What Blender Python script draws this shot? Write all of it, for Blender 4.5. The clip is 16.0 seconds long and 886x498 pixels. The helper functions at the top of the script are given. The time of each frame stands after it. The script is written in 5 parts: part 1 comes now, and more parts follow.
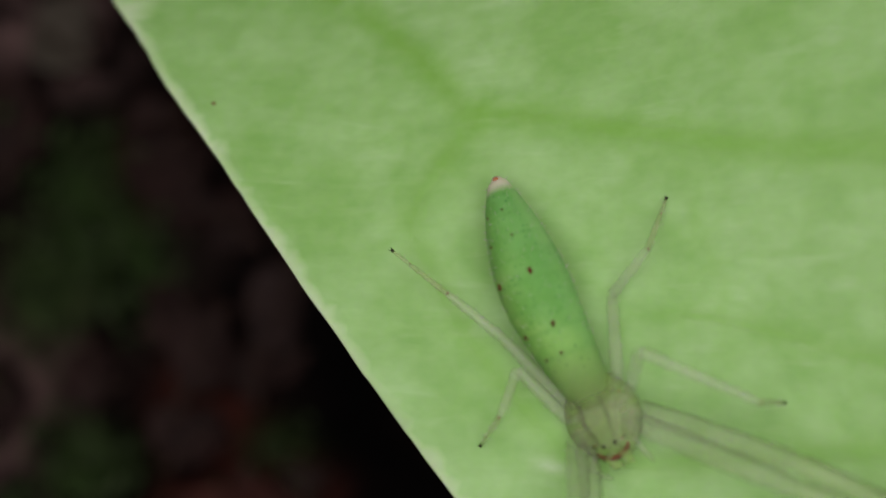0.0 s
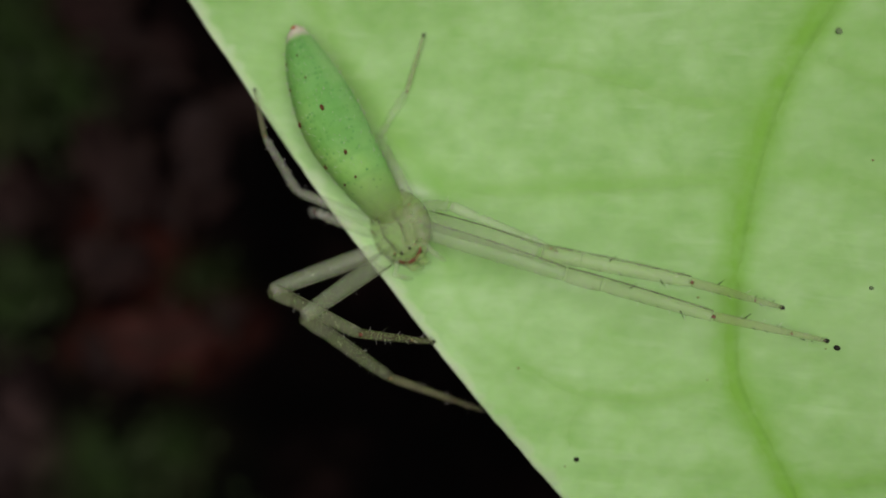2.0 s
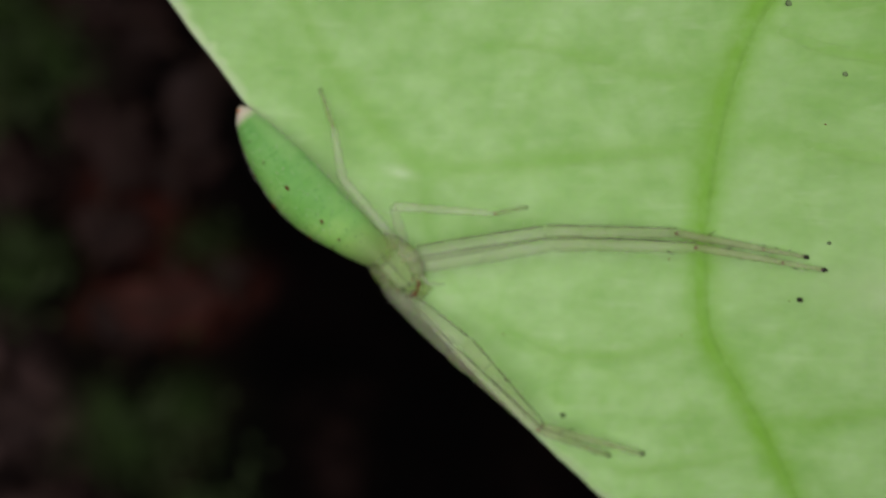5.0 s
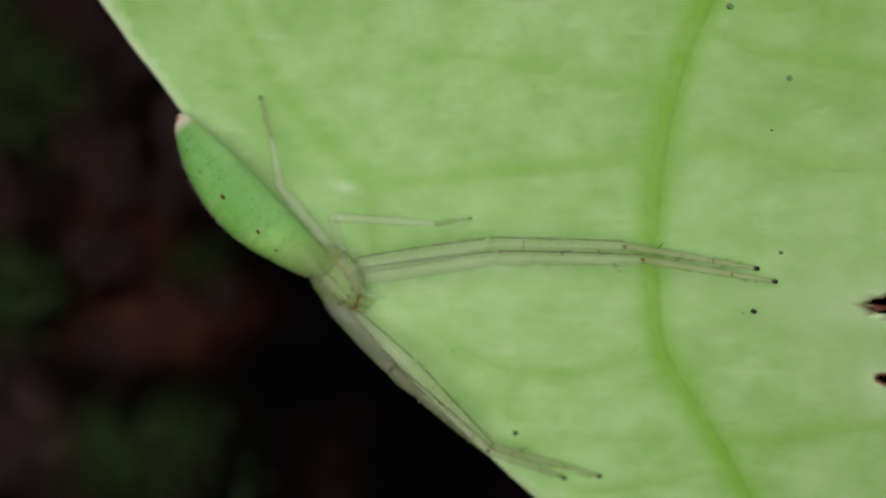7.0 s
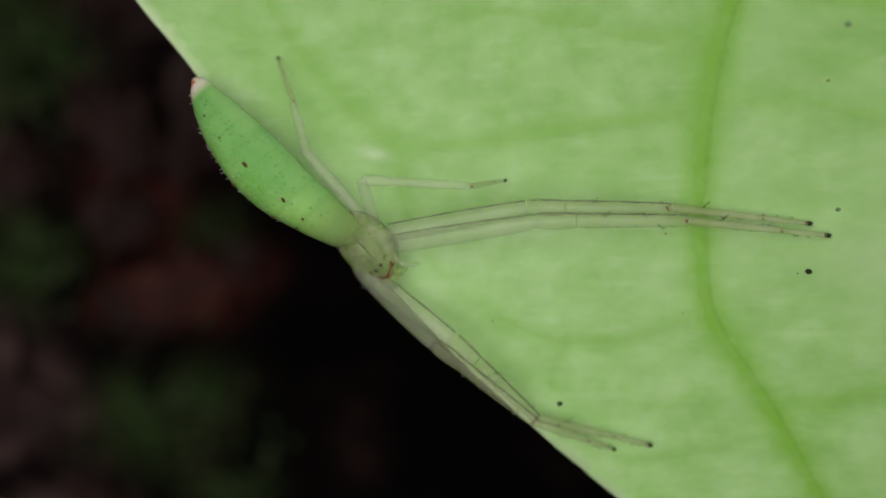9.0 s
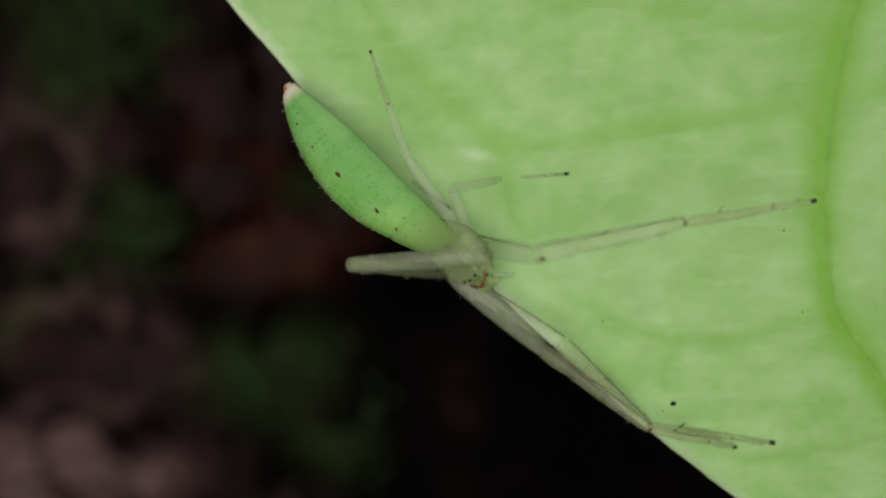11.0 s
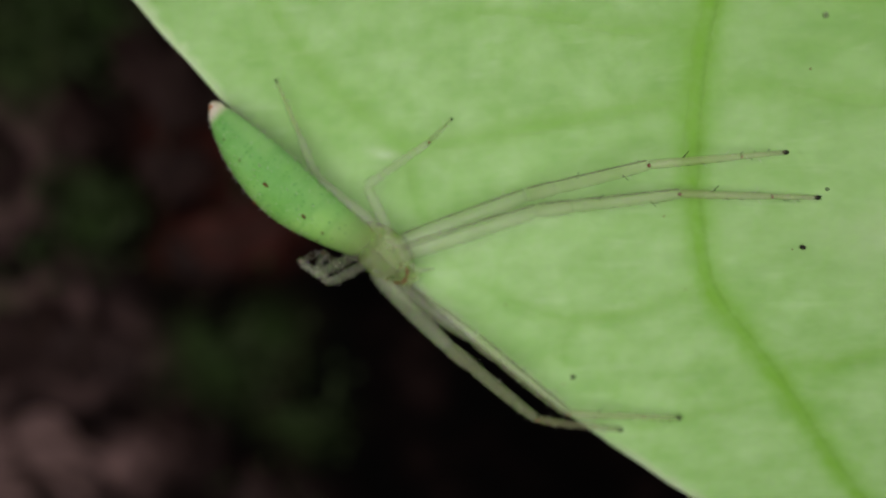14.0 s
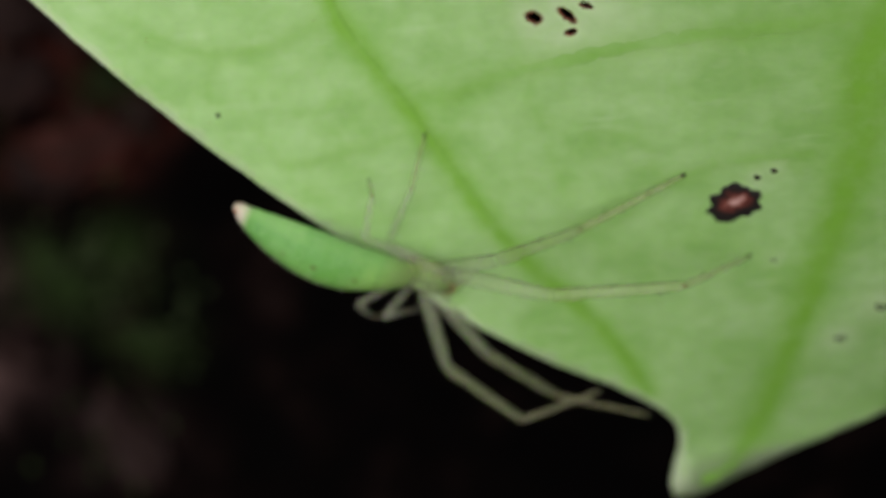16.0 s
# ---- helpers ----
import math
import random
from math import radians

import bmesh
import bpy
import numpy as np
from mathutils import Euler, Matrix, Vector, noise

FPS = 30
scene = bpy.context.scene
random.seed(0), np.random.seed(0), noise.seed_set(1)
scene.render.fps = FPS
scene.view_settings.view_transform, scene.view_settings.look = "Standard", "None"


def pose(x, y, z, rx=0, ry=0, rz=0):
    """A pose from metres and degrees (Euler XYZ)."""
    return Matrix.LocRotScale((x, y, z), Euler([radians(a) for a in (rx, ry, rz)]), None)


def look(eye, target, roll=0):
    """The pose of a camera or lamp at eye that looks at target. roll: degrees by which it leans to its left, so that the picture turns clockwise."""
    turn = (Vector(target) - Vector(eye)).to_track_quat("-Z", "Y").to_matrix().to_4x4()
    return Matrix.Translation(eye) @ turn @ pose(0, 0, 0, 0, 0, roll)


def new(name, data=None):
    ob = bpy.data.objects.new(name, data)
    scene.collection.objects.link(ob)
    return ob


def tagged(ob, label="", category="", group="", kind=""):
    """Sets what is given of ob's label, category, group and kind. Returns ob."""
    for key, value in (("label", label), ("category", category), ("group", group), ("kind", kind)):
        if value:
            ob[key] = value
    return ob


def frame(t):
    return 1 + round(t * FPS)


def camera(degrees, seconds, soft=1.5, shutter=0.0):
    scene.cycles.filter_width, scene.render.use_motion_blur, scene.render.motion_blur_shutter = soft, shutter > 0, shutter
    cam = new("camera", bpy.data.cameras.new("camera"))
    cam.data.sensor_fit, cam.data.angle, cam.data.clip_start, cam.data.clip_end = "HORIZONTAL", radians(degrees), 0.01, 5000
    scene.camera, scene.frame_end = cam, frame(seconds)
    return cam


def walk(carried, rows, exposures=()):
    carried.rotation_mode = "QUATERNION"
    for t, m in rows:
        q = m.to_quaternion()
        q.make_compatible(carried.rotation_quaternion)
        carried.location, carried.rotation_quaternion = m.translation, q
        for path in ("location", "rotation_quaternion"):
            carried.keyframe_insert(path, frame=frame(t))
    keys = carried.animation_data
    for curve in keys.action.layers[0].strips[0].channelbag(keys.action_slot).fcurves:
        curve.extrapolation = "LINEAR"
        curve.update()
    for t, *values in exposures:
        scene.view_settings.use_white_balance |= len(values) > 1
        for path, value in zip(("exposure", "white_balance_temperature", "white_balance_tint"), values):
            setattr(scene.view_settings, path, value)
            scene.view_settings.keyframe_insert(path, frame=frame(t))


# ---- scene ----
cam = camera(50.0, 16.0, soft=1.8)
cam.data.dof.use_dof = True
cam.data.dof.focus_distance = 0.0348
cam.data.dof.aperture_fstop = 28.0
walk(cam, [
    (0, pose(-0.00357, 0.00504, 0.12872, 9.74, 3.12, 1.16)),
    (0.5, pose(-0.00289, 0.00515, 0.12837, 6.79, 3.73, 1.15)),
    (1.0, pose(0.00054, 0.00349, 0.12867, 3.64, 1.67, 1.08)),
    (1.2, pose(-0.00186, 0.00422, 0.13373, 6.01, -0.39, 2.19)),
    (1.5, pose(-0.00117, 0.00350, 0.13274, 3.60, -1.66, 1.98)),
    (2.0, pose(-0.00093, -0.00110, 0.13269, 3.10, -0.86, 3.70)),
    (2.5, pose(-0.00072, -0.00078, 0.13277, 0.99, -0.71, 2.71)),
    (3.0, pose(-0.00109, -0.00215, 0.13277, 0.92, -0.06, 2.78)),
    (3.5, pose(-0.00172, -0.00234, 0.13291, -0.70, 0.83, 2.40)),
    (4.0, pose(-0.00103, -0.00186, 0.13346, -0.60, 1.03, 1.87)),
    (4.5, pose(-0.00096, -0.00005, 0.13488, -0.96, 1.25, 1.01)),
    (5.0, pose(-0.00035, 0.00045, 0.13495, -0.60, -0.76, 0.35)),
    (5.2, pose(0.00231, -0.00037, 0.13499, -1.06, -0.39, 0.00)),
    (7.3, pose(0.00238, 0.00070, 0.13376, 0.58, -0.02, -0.60)),
    (7.5, pose(0.00174, 0.00266, 0.13363, -0.78, -1.45, -1.85)),
    (8.0, pose(0.00156, -0.00027, 0.13388, -1.68, -0.13, -1.54)),
    (10.5, pose(0.00103, 0.00341, 0.12981, -4.90, 1.41, -3.81)),
    (11.0, pose(0.00096, 0.00346, 0.13173, -6.29, 6.03, -4.34)),
    (11.5, pose(0.00375, 0.00293, 0.13294, -7.90, 7.41, -5.90)),
    (12.0, pose(0.00142, 0.00315, 0.13348, -7.54, 3.87, -6.39)),
    (12.5, pose(0.00359, 0.00511, 0.13327, -8.14, 5.93, -6.45)),
    (13.0, pose(0.00488, 0.00581, 0.13321, -7.64, 4.94, -6.68)),
    (13.5, pose(0.00496, 0.00493, 0.13368, -7.59, 3.69, -6.36)),
    (14.0, pose(0.00389, 0.00433, 0.13430, -8.10, 4.22, -6.06)),
    (14.5, pose(0.00190, 0.00260, 0.13567, -7.14, 4.73, -5.21)),
    (15.0, pose(0.00550, 0.00385, 0.13485, -8.19, 3.73, -5.78)),
    (15.5, pose(0.00964, -0.00252, 0.13487, -9.44, 2.46, -5.23)),
    (16.0, pose(0.01539, -0.00734, 0.13661, -8.93, 0.21, -5.66)),
], exposures=[(0.0, -0.04), (1.4, -0.08), (2.0, 0.02), (12.0, 0.03), (15.0, 0.04), (16.0, 0.2)])

# ---- light: a soft lamp beside the lens, a faint night sky ----
MM = 0.001
LEAF_Z = 0.095
world = bpy.data.worlds.new("night")
scene.world = world
world.use_nodes = True
world.node_tree.nodes["Background"].inputs[0].default_value = (0.6, 0.58, 0.55, 1)
world.node_tree.nodes["Background"].inputs[1].default_value = 0.008


def panel_lamp(name, eye, target, size, watts, colour):
    data = bpy.data.lights.new(name, "AREA")
    data.shape, data.size, data.energy, data.color = "DISK", size, watts, colour
    ob = new(name, data)
    ob.matrix_world = look(eye, target)
    return ob


panel_lamp("lens_lamp", (-0.006, 0.005, LEAF_Z + 0.125), (0.002, 0.0, LEAF_Z), 0.15, 0.213, (1.0, 0.97, 0.95))
scene.view_settings.exposure = 0.0


# ---- materials ----
def material(name):
    m = bpy.data.materials.new(name)
    m.use_nodes = True
    return m, m.node_tree.nodes, m.node_tree.links, m.node_tree.nodes["Principled BSDF"]


def mm_coords(nodes, links, sx=1.0, sy=1.0, sz=1.0):
    """Object coordinates in millimetres, stretched."""
    tc, mp = nodes.new("ShaderNodeTexCoord"), nodes.new("ShaderNodeMapping")
    mp.inputs["Scale"].default_value = (1000 * sx, 1000 * sy, 1000 * sz)
    links.new(tc.outputs["Object"], mp.inputs["Vector"])
    return mp.outputs["Vector"]


def noise_tex(nodes, links, vec, scale, detail=3.0, rough=0.55):
    n = nodes.new("ShaderNodeTexNoise")
    n.inputs["Scale"].default_value, n.inputs["Detail"].default_value = scale, detail
    n.inputs["Roughness"].default_value = rough
    links.new(vec, n.inputs["Vector"])
    return n.outputs["Fac"]


def warped(nodes, links, vec, scale, by):
    """The same coordinates, bent by a slow noise."""
    n = nodes.new("ShaderNodeTexNoise")
    n.inputs["Scale"].default_value = scale
    links.new(vec, n.inputs["Vector"])
    big, put = nodes.new("ShaderNodeVectorMath"), nodes.new("ShaderNodeVectorMath")
    big.operation, big.inputs[3].default_value, put.operation = "SCALE", by, "ADD"
    links.new(n.outputs["Color"], big.inputs[0])
    links.new(vec, put.inputs[0])
    links.new(big.outputs[0], put.inputs[1])
    return put.outputs[0]


def ramp(nodes, links, fac, stops):
    r = nodes.new("ShaderNodeValToRGB")
    els = r.color_ramp.elements
    els[0].position, els[0].color = stops[0][0], (*stops[0][1], 1)
    els[1].position, els[1].color = stops[-1][0], (*stops[-1][1], 1)
    for p, c in stops[1:-1]:
        els.new(p).color = (*c, 1)
    links.new(fac, r.inputs[0])
    return r.outputs["Color"]


def mix(nodes, links, fac, a, b, mode="MIX"):
    m = nodes.new("ShaderNodeMix")
    m.data_type, m.blend_type = "RGBA", mode
    for sock, val in ((m.inputs[0], fac), (m.inputs[6], a), (m.inputs[7], b)):
        if isinstance(val, (int, float)):
            sock.default_value = val
        elif isinstance(val, tuple):
            sock.default_value = (*val, 1)
        else:
            links.new(val, sock)
    return m.outputs[2]


def math_node(nodes, links, op, a, b=0.0, clamp=False):
    m = nodes.new("ShaderNodeMath")
    m.operation, m.use_clamp = op, clamp
    for sock, val in ((m.inputs[0], a), (m.inputs[1], b)):
        if isinstance(val, (int, float)):
            sock.default_value = val
        else:
            links.new(val, sock)
    return m.outputs[0]


def bump(nodes, links, bsdf, height, strength, dist=0.0001):
    b = nodes.new("ShaderNodeBump")
    b.inputs["Strength"].default_value, b.inputs["Distance"].default_value = strength, dist
    links.new(height, b.inputs["Height"])
    links.new(b.outputs["Normal"], bsdf.inputs["Normal"])


def attribute(nodes, name):
    a = nodes.new("ShaderNodeAttribute")
    a.attribute_name = name
    return a.outputs["Fac"]


BLADE_PALE, BLADE_DEEP, VEIN_GREEN = (0.305, 0.490, 0.190), (0.235, 0.420, 0.125), (0.170, 0.370, 0.042)


def blade_material():
    m, nodes, links, bsdf = material("leaf_blade")
    flat = mm_coords(nodes, links)
    streak_vec = warped(nodes, links, mm_coords(nodes, links, 0.5, 1.7, 1.0), 0.5, 0.9)
    blotch = noise_tex(nodes, links, flat, 0.28, 3.0)
    streak = noise_tex(nodes, links, streak_vec, 0.62, 2.0, 0.5)
    col = ramp(nodes, links, blotch, [(0.36, BLADE_DEEP), (0.60, BLADE_PALE)])
    lines = ramp(nodes, links, streak, [(0.40, (0.86, 0.90, 0.82)), (0.58, (1.04, 1.03, 1.06))])
    col = mix(nodes, links, 0.33, col, lines, "MULTIPLY")
    # pale cells between the finest veins
    cells = noise_tex(nodes, links, warped(nodes, links, mm_coords(nodes, links, 0.85, 1.15, 1.0), 0.9, 0.6), 1.15, 2.0, 0.6)
    col = mix(nodes, links, 0.55, col, ramp(nodes, links, cells, [(0.34, (0.87, 0.91, 0.82)), (0.66, (1.07, 1.05, 1.10))]), "MULTIPLY")
    # short pale wrinkles
    wrinkle = noise_tex(nodes, links, warped(nodes, links, mm_coords(nodes, links, 0.42, 2.2, 1.0), 0.6, 1.3), 0.75, 2.0, 0.5)
    where = noise_tex(nodes, links, flat, 0.35, 2.0)
    lit = math_node(nodes, links, "MULTIPLY", ramp(nodes, links, wrinkle, [(0.54, (0, 0, 0)), (0.84, (1, 1, 1))]), ramp(nodes, links, where, [(0.43, (0, 0, 0)), (0.62, (0.65, 0.65, 0.65))]))
    col = mix(nodes, links, lit, col, (0.40, 0.56, 0.29))
    # fine net of minor veins
    warp = nodes.new("ShaderNodeTexVoronoi")
    warp.feature = "DISTANCE_TO_EDGE"
    warp.inputs["Scale"].default_value = 0.42
    jig = nodes.new("ShaderNodeVectorMath")
    jig.operation = "ADD"
    n3 = nodes.new("ShaderNodeTexNoise")
    n3.inputs["Scale"].default_value = 0.45
    links.new(flat, n3.inputs["Vector"])
    big = nodes.new("ShaderNodeVectorMath")
    big.operation, big.inputs[3].default_value = "SCALE", 2.4
    links.new(n3.outputs["Color"], big.inputs[0])
    links.new(flat, jig.inputs[0])
    links.new(big.outputs[0], jig.inputs[1])
    links.new(jig.outputs[0], warp.inputs["Vector"])
    net = ramp(nodes, links, warp.outputs["Distance"], [(0.0, (1, 1, 1)), (0.16, (0, 0, 0))])
    netf = math_node(nodes, links, "MULTIPLY", net, 0.13)
    col = mix(nodes, links, netf, col, VEIN_GREEN)
    vein = attribute(nodes, "vein")
    ragged = noise_tex(nodes, links, flat, 1.1, 3.0)
    vein = math_node(nodes, links, "MULTIPLY", vein, math_node(nodes, links, "ADD", ragged, 0.45), True)
    col = mix(nodes, links, vein, col, VEIN_GREEN)
    # a darker green line along one side of the main vein
    col = mix(nodes, links, math_node(nodes, links, "MULTIPLY", attribute(nodes, "side_line"), ragged, True), col, (0.095, 0.215, 0.030))
    # pale tissue round holes and specks, plus a highlight painted along the margin
    pale = attribute(nodes, "pale")
    col = mix(nodes, links, pale, col, (0.50, 0.61, 0.38))
    # a white glint painted into the blade's colour
    glint = math_node(nodes, links, "MULTIPLY", attribute(nodes, "glint"), math_node(nodes, links, "ADD", noise_tex(nodes, links, flat, 3.0), 0.5), True)
    col = mix(nodes, links, glint, col, (0.64, 0.72, 0.54))
    scorch = attribute(nodes, "scorch")
    char = ramp(nodes, links, noise_tex(nodes, links, flat, 2.5, 3.0), [(0.30, (0.012, 0.004, 0.003)), (0.62, (0.13, 0.035, 0.016))])
    col = mix(nodes, links, scorch, col, char)
    links.new(col, bsdf.inputs["Base Color"])
    bsdf.inputs["Roughness"].default_value = 0.62
    bsdf.inputs["Specular IOR Level"].default_value = 0.25
    bsdf.inputs["Subsurface Weight"].default_value = 0.25
    bsdf.inputs["Subsurface Radius"].default_value = (0.0006, 0.0009, 0.0003)
    bsdf.inputs["Subsurface Scale"].default_value = 0.6
    fine = noise_tex(nodes, links, streak_vec, 3.0, 4.0)
    bump(nodes, links, bsdf, math_node(nodes, links, "ADD", streak, math_node(nodes, links, "MULTIPLY", fine, 0.12)), 0.30, 0.00012)
    return m


def speckled(name, dark, light, scale, rough=0.5, through_light=0.0, clear=0.0, bump_by=0.2):
    """A two-tone grained surface; clear lets part of the view pass, as thin skin does."""
    m, nodes, links, bsdf = material(name)
    flat = mm_coords(nodes, links)
    n = noise_tex(nodes, links, flat, scale, 4.0)
    links.new(ramp(nodes, links, n, [(0.36, dark), (0.64, light)]), bsdf.inputs["Base Color"])
    bsdf.inputs["Roughness"].default_value = rough
    bsdf.inputs["Subsurface Weight"].default_value = through_light
    bsdf.inputs["Subsurface Radius"].default_value = (0.0006, 0.0009, 0.0004)
    bsdf.inputs["Subsurface Scale"].default_value = 0.8
    if clear:
        # thin skin: part of the view passes and is dimmed a little on the way
        clear_skin, blend = nodes.new("ShaderNodeBsdfTransparent"), nodes.new("ShaderNodeMixShader")
        clear_skin.inputs["Color"].default_value = (0.955, 0.955, 0.95, 1)
        blend.inputs[0].default_value = 1.0 - clear
        links.new(clear_skin.outputs[0], blend.inputs[1])
        links.new(bsdf.outputs[0], blend.inputs[2])
        links.new(blend.outputs[0], nodes["Material Output"].inputs["Surface"])
    bsdf.inputs["Specular IOR Level"].default_value = 0.5 if clear > 0.5 else 0.15
    bump(nodes, links, bsdf, noise_tex(nodes, links, flat, scale * 3, 3.0), bump_by, 0.00005)
    return m


def abdomen_material():
    m, nodes, links, bsdf = material("abdomen_skin")
    flat = mm_coords(nodes, links)
    side = attribute(nodes, "flank")
    pits = nodes.new("ShaderNodeTexVoronoi")
    pits.inputs["Scale"].default_value = 4.3
    links.new(flat, pits.inputs["Vector"])
    n = noise_tex(nodes, links, flat, 0.8, 3.0)
    col = ramp(nodes, links, n, [(0.35, (0.150, 0.335, 0.060)), (0.65, (0.250, 0.440, 0.105))])
    dots = ramp(nodes, links, pits.outputs["Distance"], [(0.12, (0.32, 0.54, 0.52)), (0.29, (1, 1, 1))])
    col = mix(nodes, links, math_node(nodes, links, "MULTIPLY", attribute(nodes, "mint"), 0.50), col, (0.115, 0.335, 0.120))
    patch = noise_tex(nodes, links, flat, 0.9, 2.0)
    col = mix(nodes, links, ramp(nodes, links, patch, [(0.35, (0.55, 0.55, 0.55)), (0.6, (1, 1, 1))]), col, mix(nodes, links, 1.0, col, dots, "MULTIPLY"))
    seams = nodes.new("ShaderNodeTexWave")
    seams.bands_direction = "Y"
    seams.inputs["Scale"].default_value, seams.inputs["Distortion"].default_value, seams.inputs["Detail Scale"].default_value = 0.36, 1.6, 0.8
    links.new(flat, seams.inputs["Vector"])
    col = mix(nodes, links, ramp(nodes, links, seams.outputs["Fac"], [(0.0, (0.30, 0.30, 0.30)), (0.16, (0, 0, 0))]), col, (0.09, 0.27, 0.05))
    blotch = noise_tex(nodes, links, warped(nodes, links, flat, 0.7, 0.8), 0.55, 3.0)
    col = mix(nodes, links, ramp(nodes, links, blotch, [(0.42, (0, 0, 0)), (0.64, (0.65, 0.65, 0.65))]), col, (0.105, 0.300, 0.040))
    rings = noise_tex(nodes, links, mm_coords(nodes, links, 0.05, 1.4, 0.05), 1.6, 2.0)
    col = mix(nodes, links, math_node(nodes, links, "MULTIPLY", rings, 0.25), col, (0.25, 0.47, 0.15))
    col = mix(nodes, links, side, col, (0.26, 0.48, 0.17))
    col = mix(nodes, links, attribute(nodes, "tail"), col, (0.60, 0.54, 0.43))
    front = attribute(nodes, "front")
    col = mix(nodes, links, front, col, (0.29, 0.43, 0.14))
    links.new(math_node(nodes, links, "SUBTRACT", 1.0, math_node(nodes, links, "MULTIPLY", front, 0.65)), bsdf.inputs["Alpha"])
    links.new(col, bsdf.inputs["Base Color"])
    bsdf.inputs["Roughness"].default_value = 0.6
    bsdf.inputs["Specular IOR Level"].default_value = 0.2
    bsdf.inputs["Subsurface Weight"].default_value = 0.4
    bsdf.inputs["Subsurface Scale"].default_value = 0.7
    bsdf.inputs["Subsurface Radius"].default_value = (0.0008, 0.0012, 0.0005)
    bump(nodes, links, bsdf, math_node(nodes, links, "ADD", pits.outputs["Distance"], rings), 0.3, 0.00006)
    return m


def soil_material():
    m, nodes, links, bsdf = material("dark_soil")
    flat = mm_coords(nodes, links)
    shifted = nodes.new("ShaderNodeMapping")
    shifted.inputs["Location"].default_value = (140, 60, 20)
    links.new(flat, shifted.inputs["Vector"])
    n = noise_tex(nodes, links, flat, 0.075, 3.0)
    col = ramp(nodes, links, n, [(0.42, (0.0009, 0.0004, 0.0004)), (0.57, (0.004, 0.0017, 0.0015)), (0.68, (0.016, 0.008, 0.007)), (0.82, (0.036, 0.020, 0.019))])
    # drifts of rotted leaves and patches of moss, crumbled at their edges
    crumbs = ramp(nodes, links, noise_tex(nodes, links, shifted.outputs["Vector"], 0.11, 3.0), [(0.40, (0.06, 0.06, 0.06)), (0.57, (1, 1, 1))])
    crumbs = math_node(nodes, links, "MULTIPLY", crumbs, 1.6)
    for name, colour in (("rust", (0.165, 0.045, 0.033)), ("ash", (0.140, 0.083, 0.079)), ("pale", (0.34, 0.205, 0.195)), ("moss", (0.046, 0.084, 0.022))):
        cover = math_node(nodes, links, "MULTIPLY", attribute(nodes, name), crumbs, True)
        col = mix(nodes, links, cover, col, colour)
    links.new(col, bsdf.inputs["Base Color"])
    bsdf.inputs["Roughness"].default_value = 0.9
    bsdf.inputs["Specular IOR Level"].default_value = 0.1
    bump(nodes, links, bsdf, noise_tex(nodes, links, flat, 0.4, 4.0), 0.6, 0.002)
    return m


def scab_material():
    m, nodes, links, bsdf = material("dried_wound")
    flat = mm_coords(nodes, links)
    n = noise_tex(nodes, links, flat, 1.6, 3.0)
    f = math_node(nodes, links, "ADD", attribute(nodes, "crust"), math_node(nodes, links, "MULTIPLY", math_node(nodes, links, "SUBTRACT", n, 0.5), 1.3))
    links.new(ramp(nodes, links, f, [(0.0, (0.50, 0.30, 0.27)), (0.20, (0.26, 0.11, 0.09)), (0.30, (0.13, 0.030, 0.020)), (0.52, (0.05, 0.011, 0.008)), (0.66, (0.008, 0.005, 0.004))]), bsdf.inputs["Base Color"])
    bsdf.inputs["Roughness"].default_value = 0.6
    bump(nodes, links, bsdf, noise_tex(nodes, links, flat, 4.0, 3.0), 0.5, 0.0001)
    return m


BLADE = blade_material()
SCAB = scab_material()
ABDOMEN = abdomen_material()
CARAPACE = speckled("carapace_skin", (0.32, 0.47, 0.11), (0.44, 0.56, 0.22), 1.5, 0.5, 0.5, 0.72, 0.1)
LEG_SKIN = speckled("leg_skin", (0.46, 0.55, 0.32), (0.57, 0.63, 0.43), 1.1, 0.22, 0.5, 0.825, 0.1)
LEG_MID = speckled("lower_leg_skin", (0.38, 0.45, 0.22), (0.49, 0.54, 0.32), 1.4, 0.3, 0.4, 0.83, 0.1)
LEG_THIN = speckled("thin_leg_skin", (0.48, 0.53, 0.36), (0.62, 0.64, 0.50), 1.1, 0.22, 0.5, 0.845, 0.1)
LEG_END = speckled("leg_end_skin", (0.30, 0.31, 0.15), (0.42, 0.41, 0.24), 1.6, 0.35, 0.4, 0.79, 0.1)
RED_MARK = speckled("red_brown_mark", (0.09, 0.030, 0.018), (0.19, 0.064, 0.038), 3.0, 0.5)
DARK_SPOT = speckled("dark_brown_spot", (0.045, 0.020, 0.008), (0.11, 0.045, 0.016), 3.0, 0.5)
BRISTLE = speckled("pale_bristle", (0.50, 0.50, 0.42), (0.66, 0.66, 0.58), 2.0, 0.4, 0.0, 0.35)
TAIL_RED = speckled("orange_red_mark", (0.30, 0.085, 0.035), (0.44, 0.17, 0.08), 2.5, 0.5)
TAN = speckled("tan_tail", (0.46, 0.34, 0.22), (0.62, 0.55, 0.44), 3.0, 0.5)
DARK = speckled("dark_bristle", (0.008, 0.009, 0.005), (0.022, 0.022, 0.012), 3.0, 0.5)
RIM = speckled("carapace_rim", (0.07, 0.085, 0.035), (0.16, 0.17, 0.08), 1.2, 0.5, 0.0, 0.6)
LINE = speckled("leg_line", (0.10, 0.12, 0.055), (0.19, 0.19, 0.11), 2.0, 0.5, 0.0, 0.55)
FAINT_SPECK = speckled("faint_speck", (0.10, 0.14, 0.07), (0.17, 0.22, 0.11), 4.0, 0.7, 0.0, 0.35)
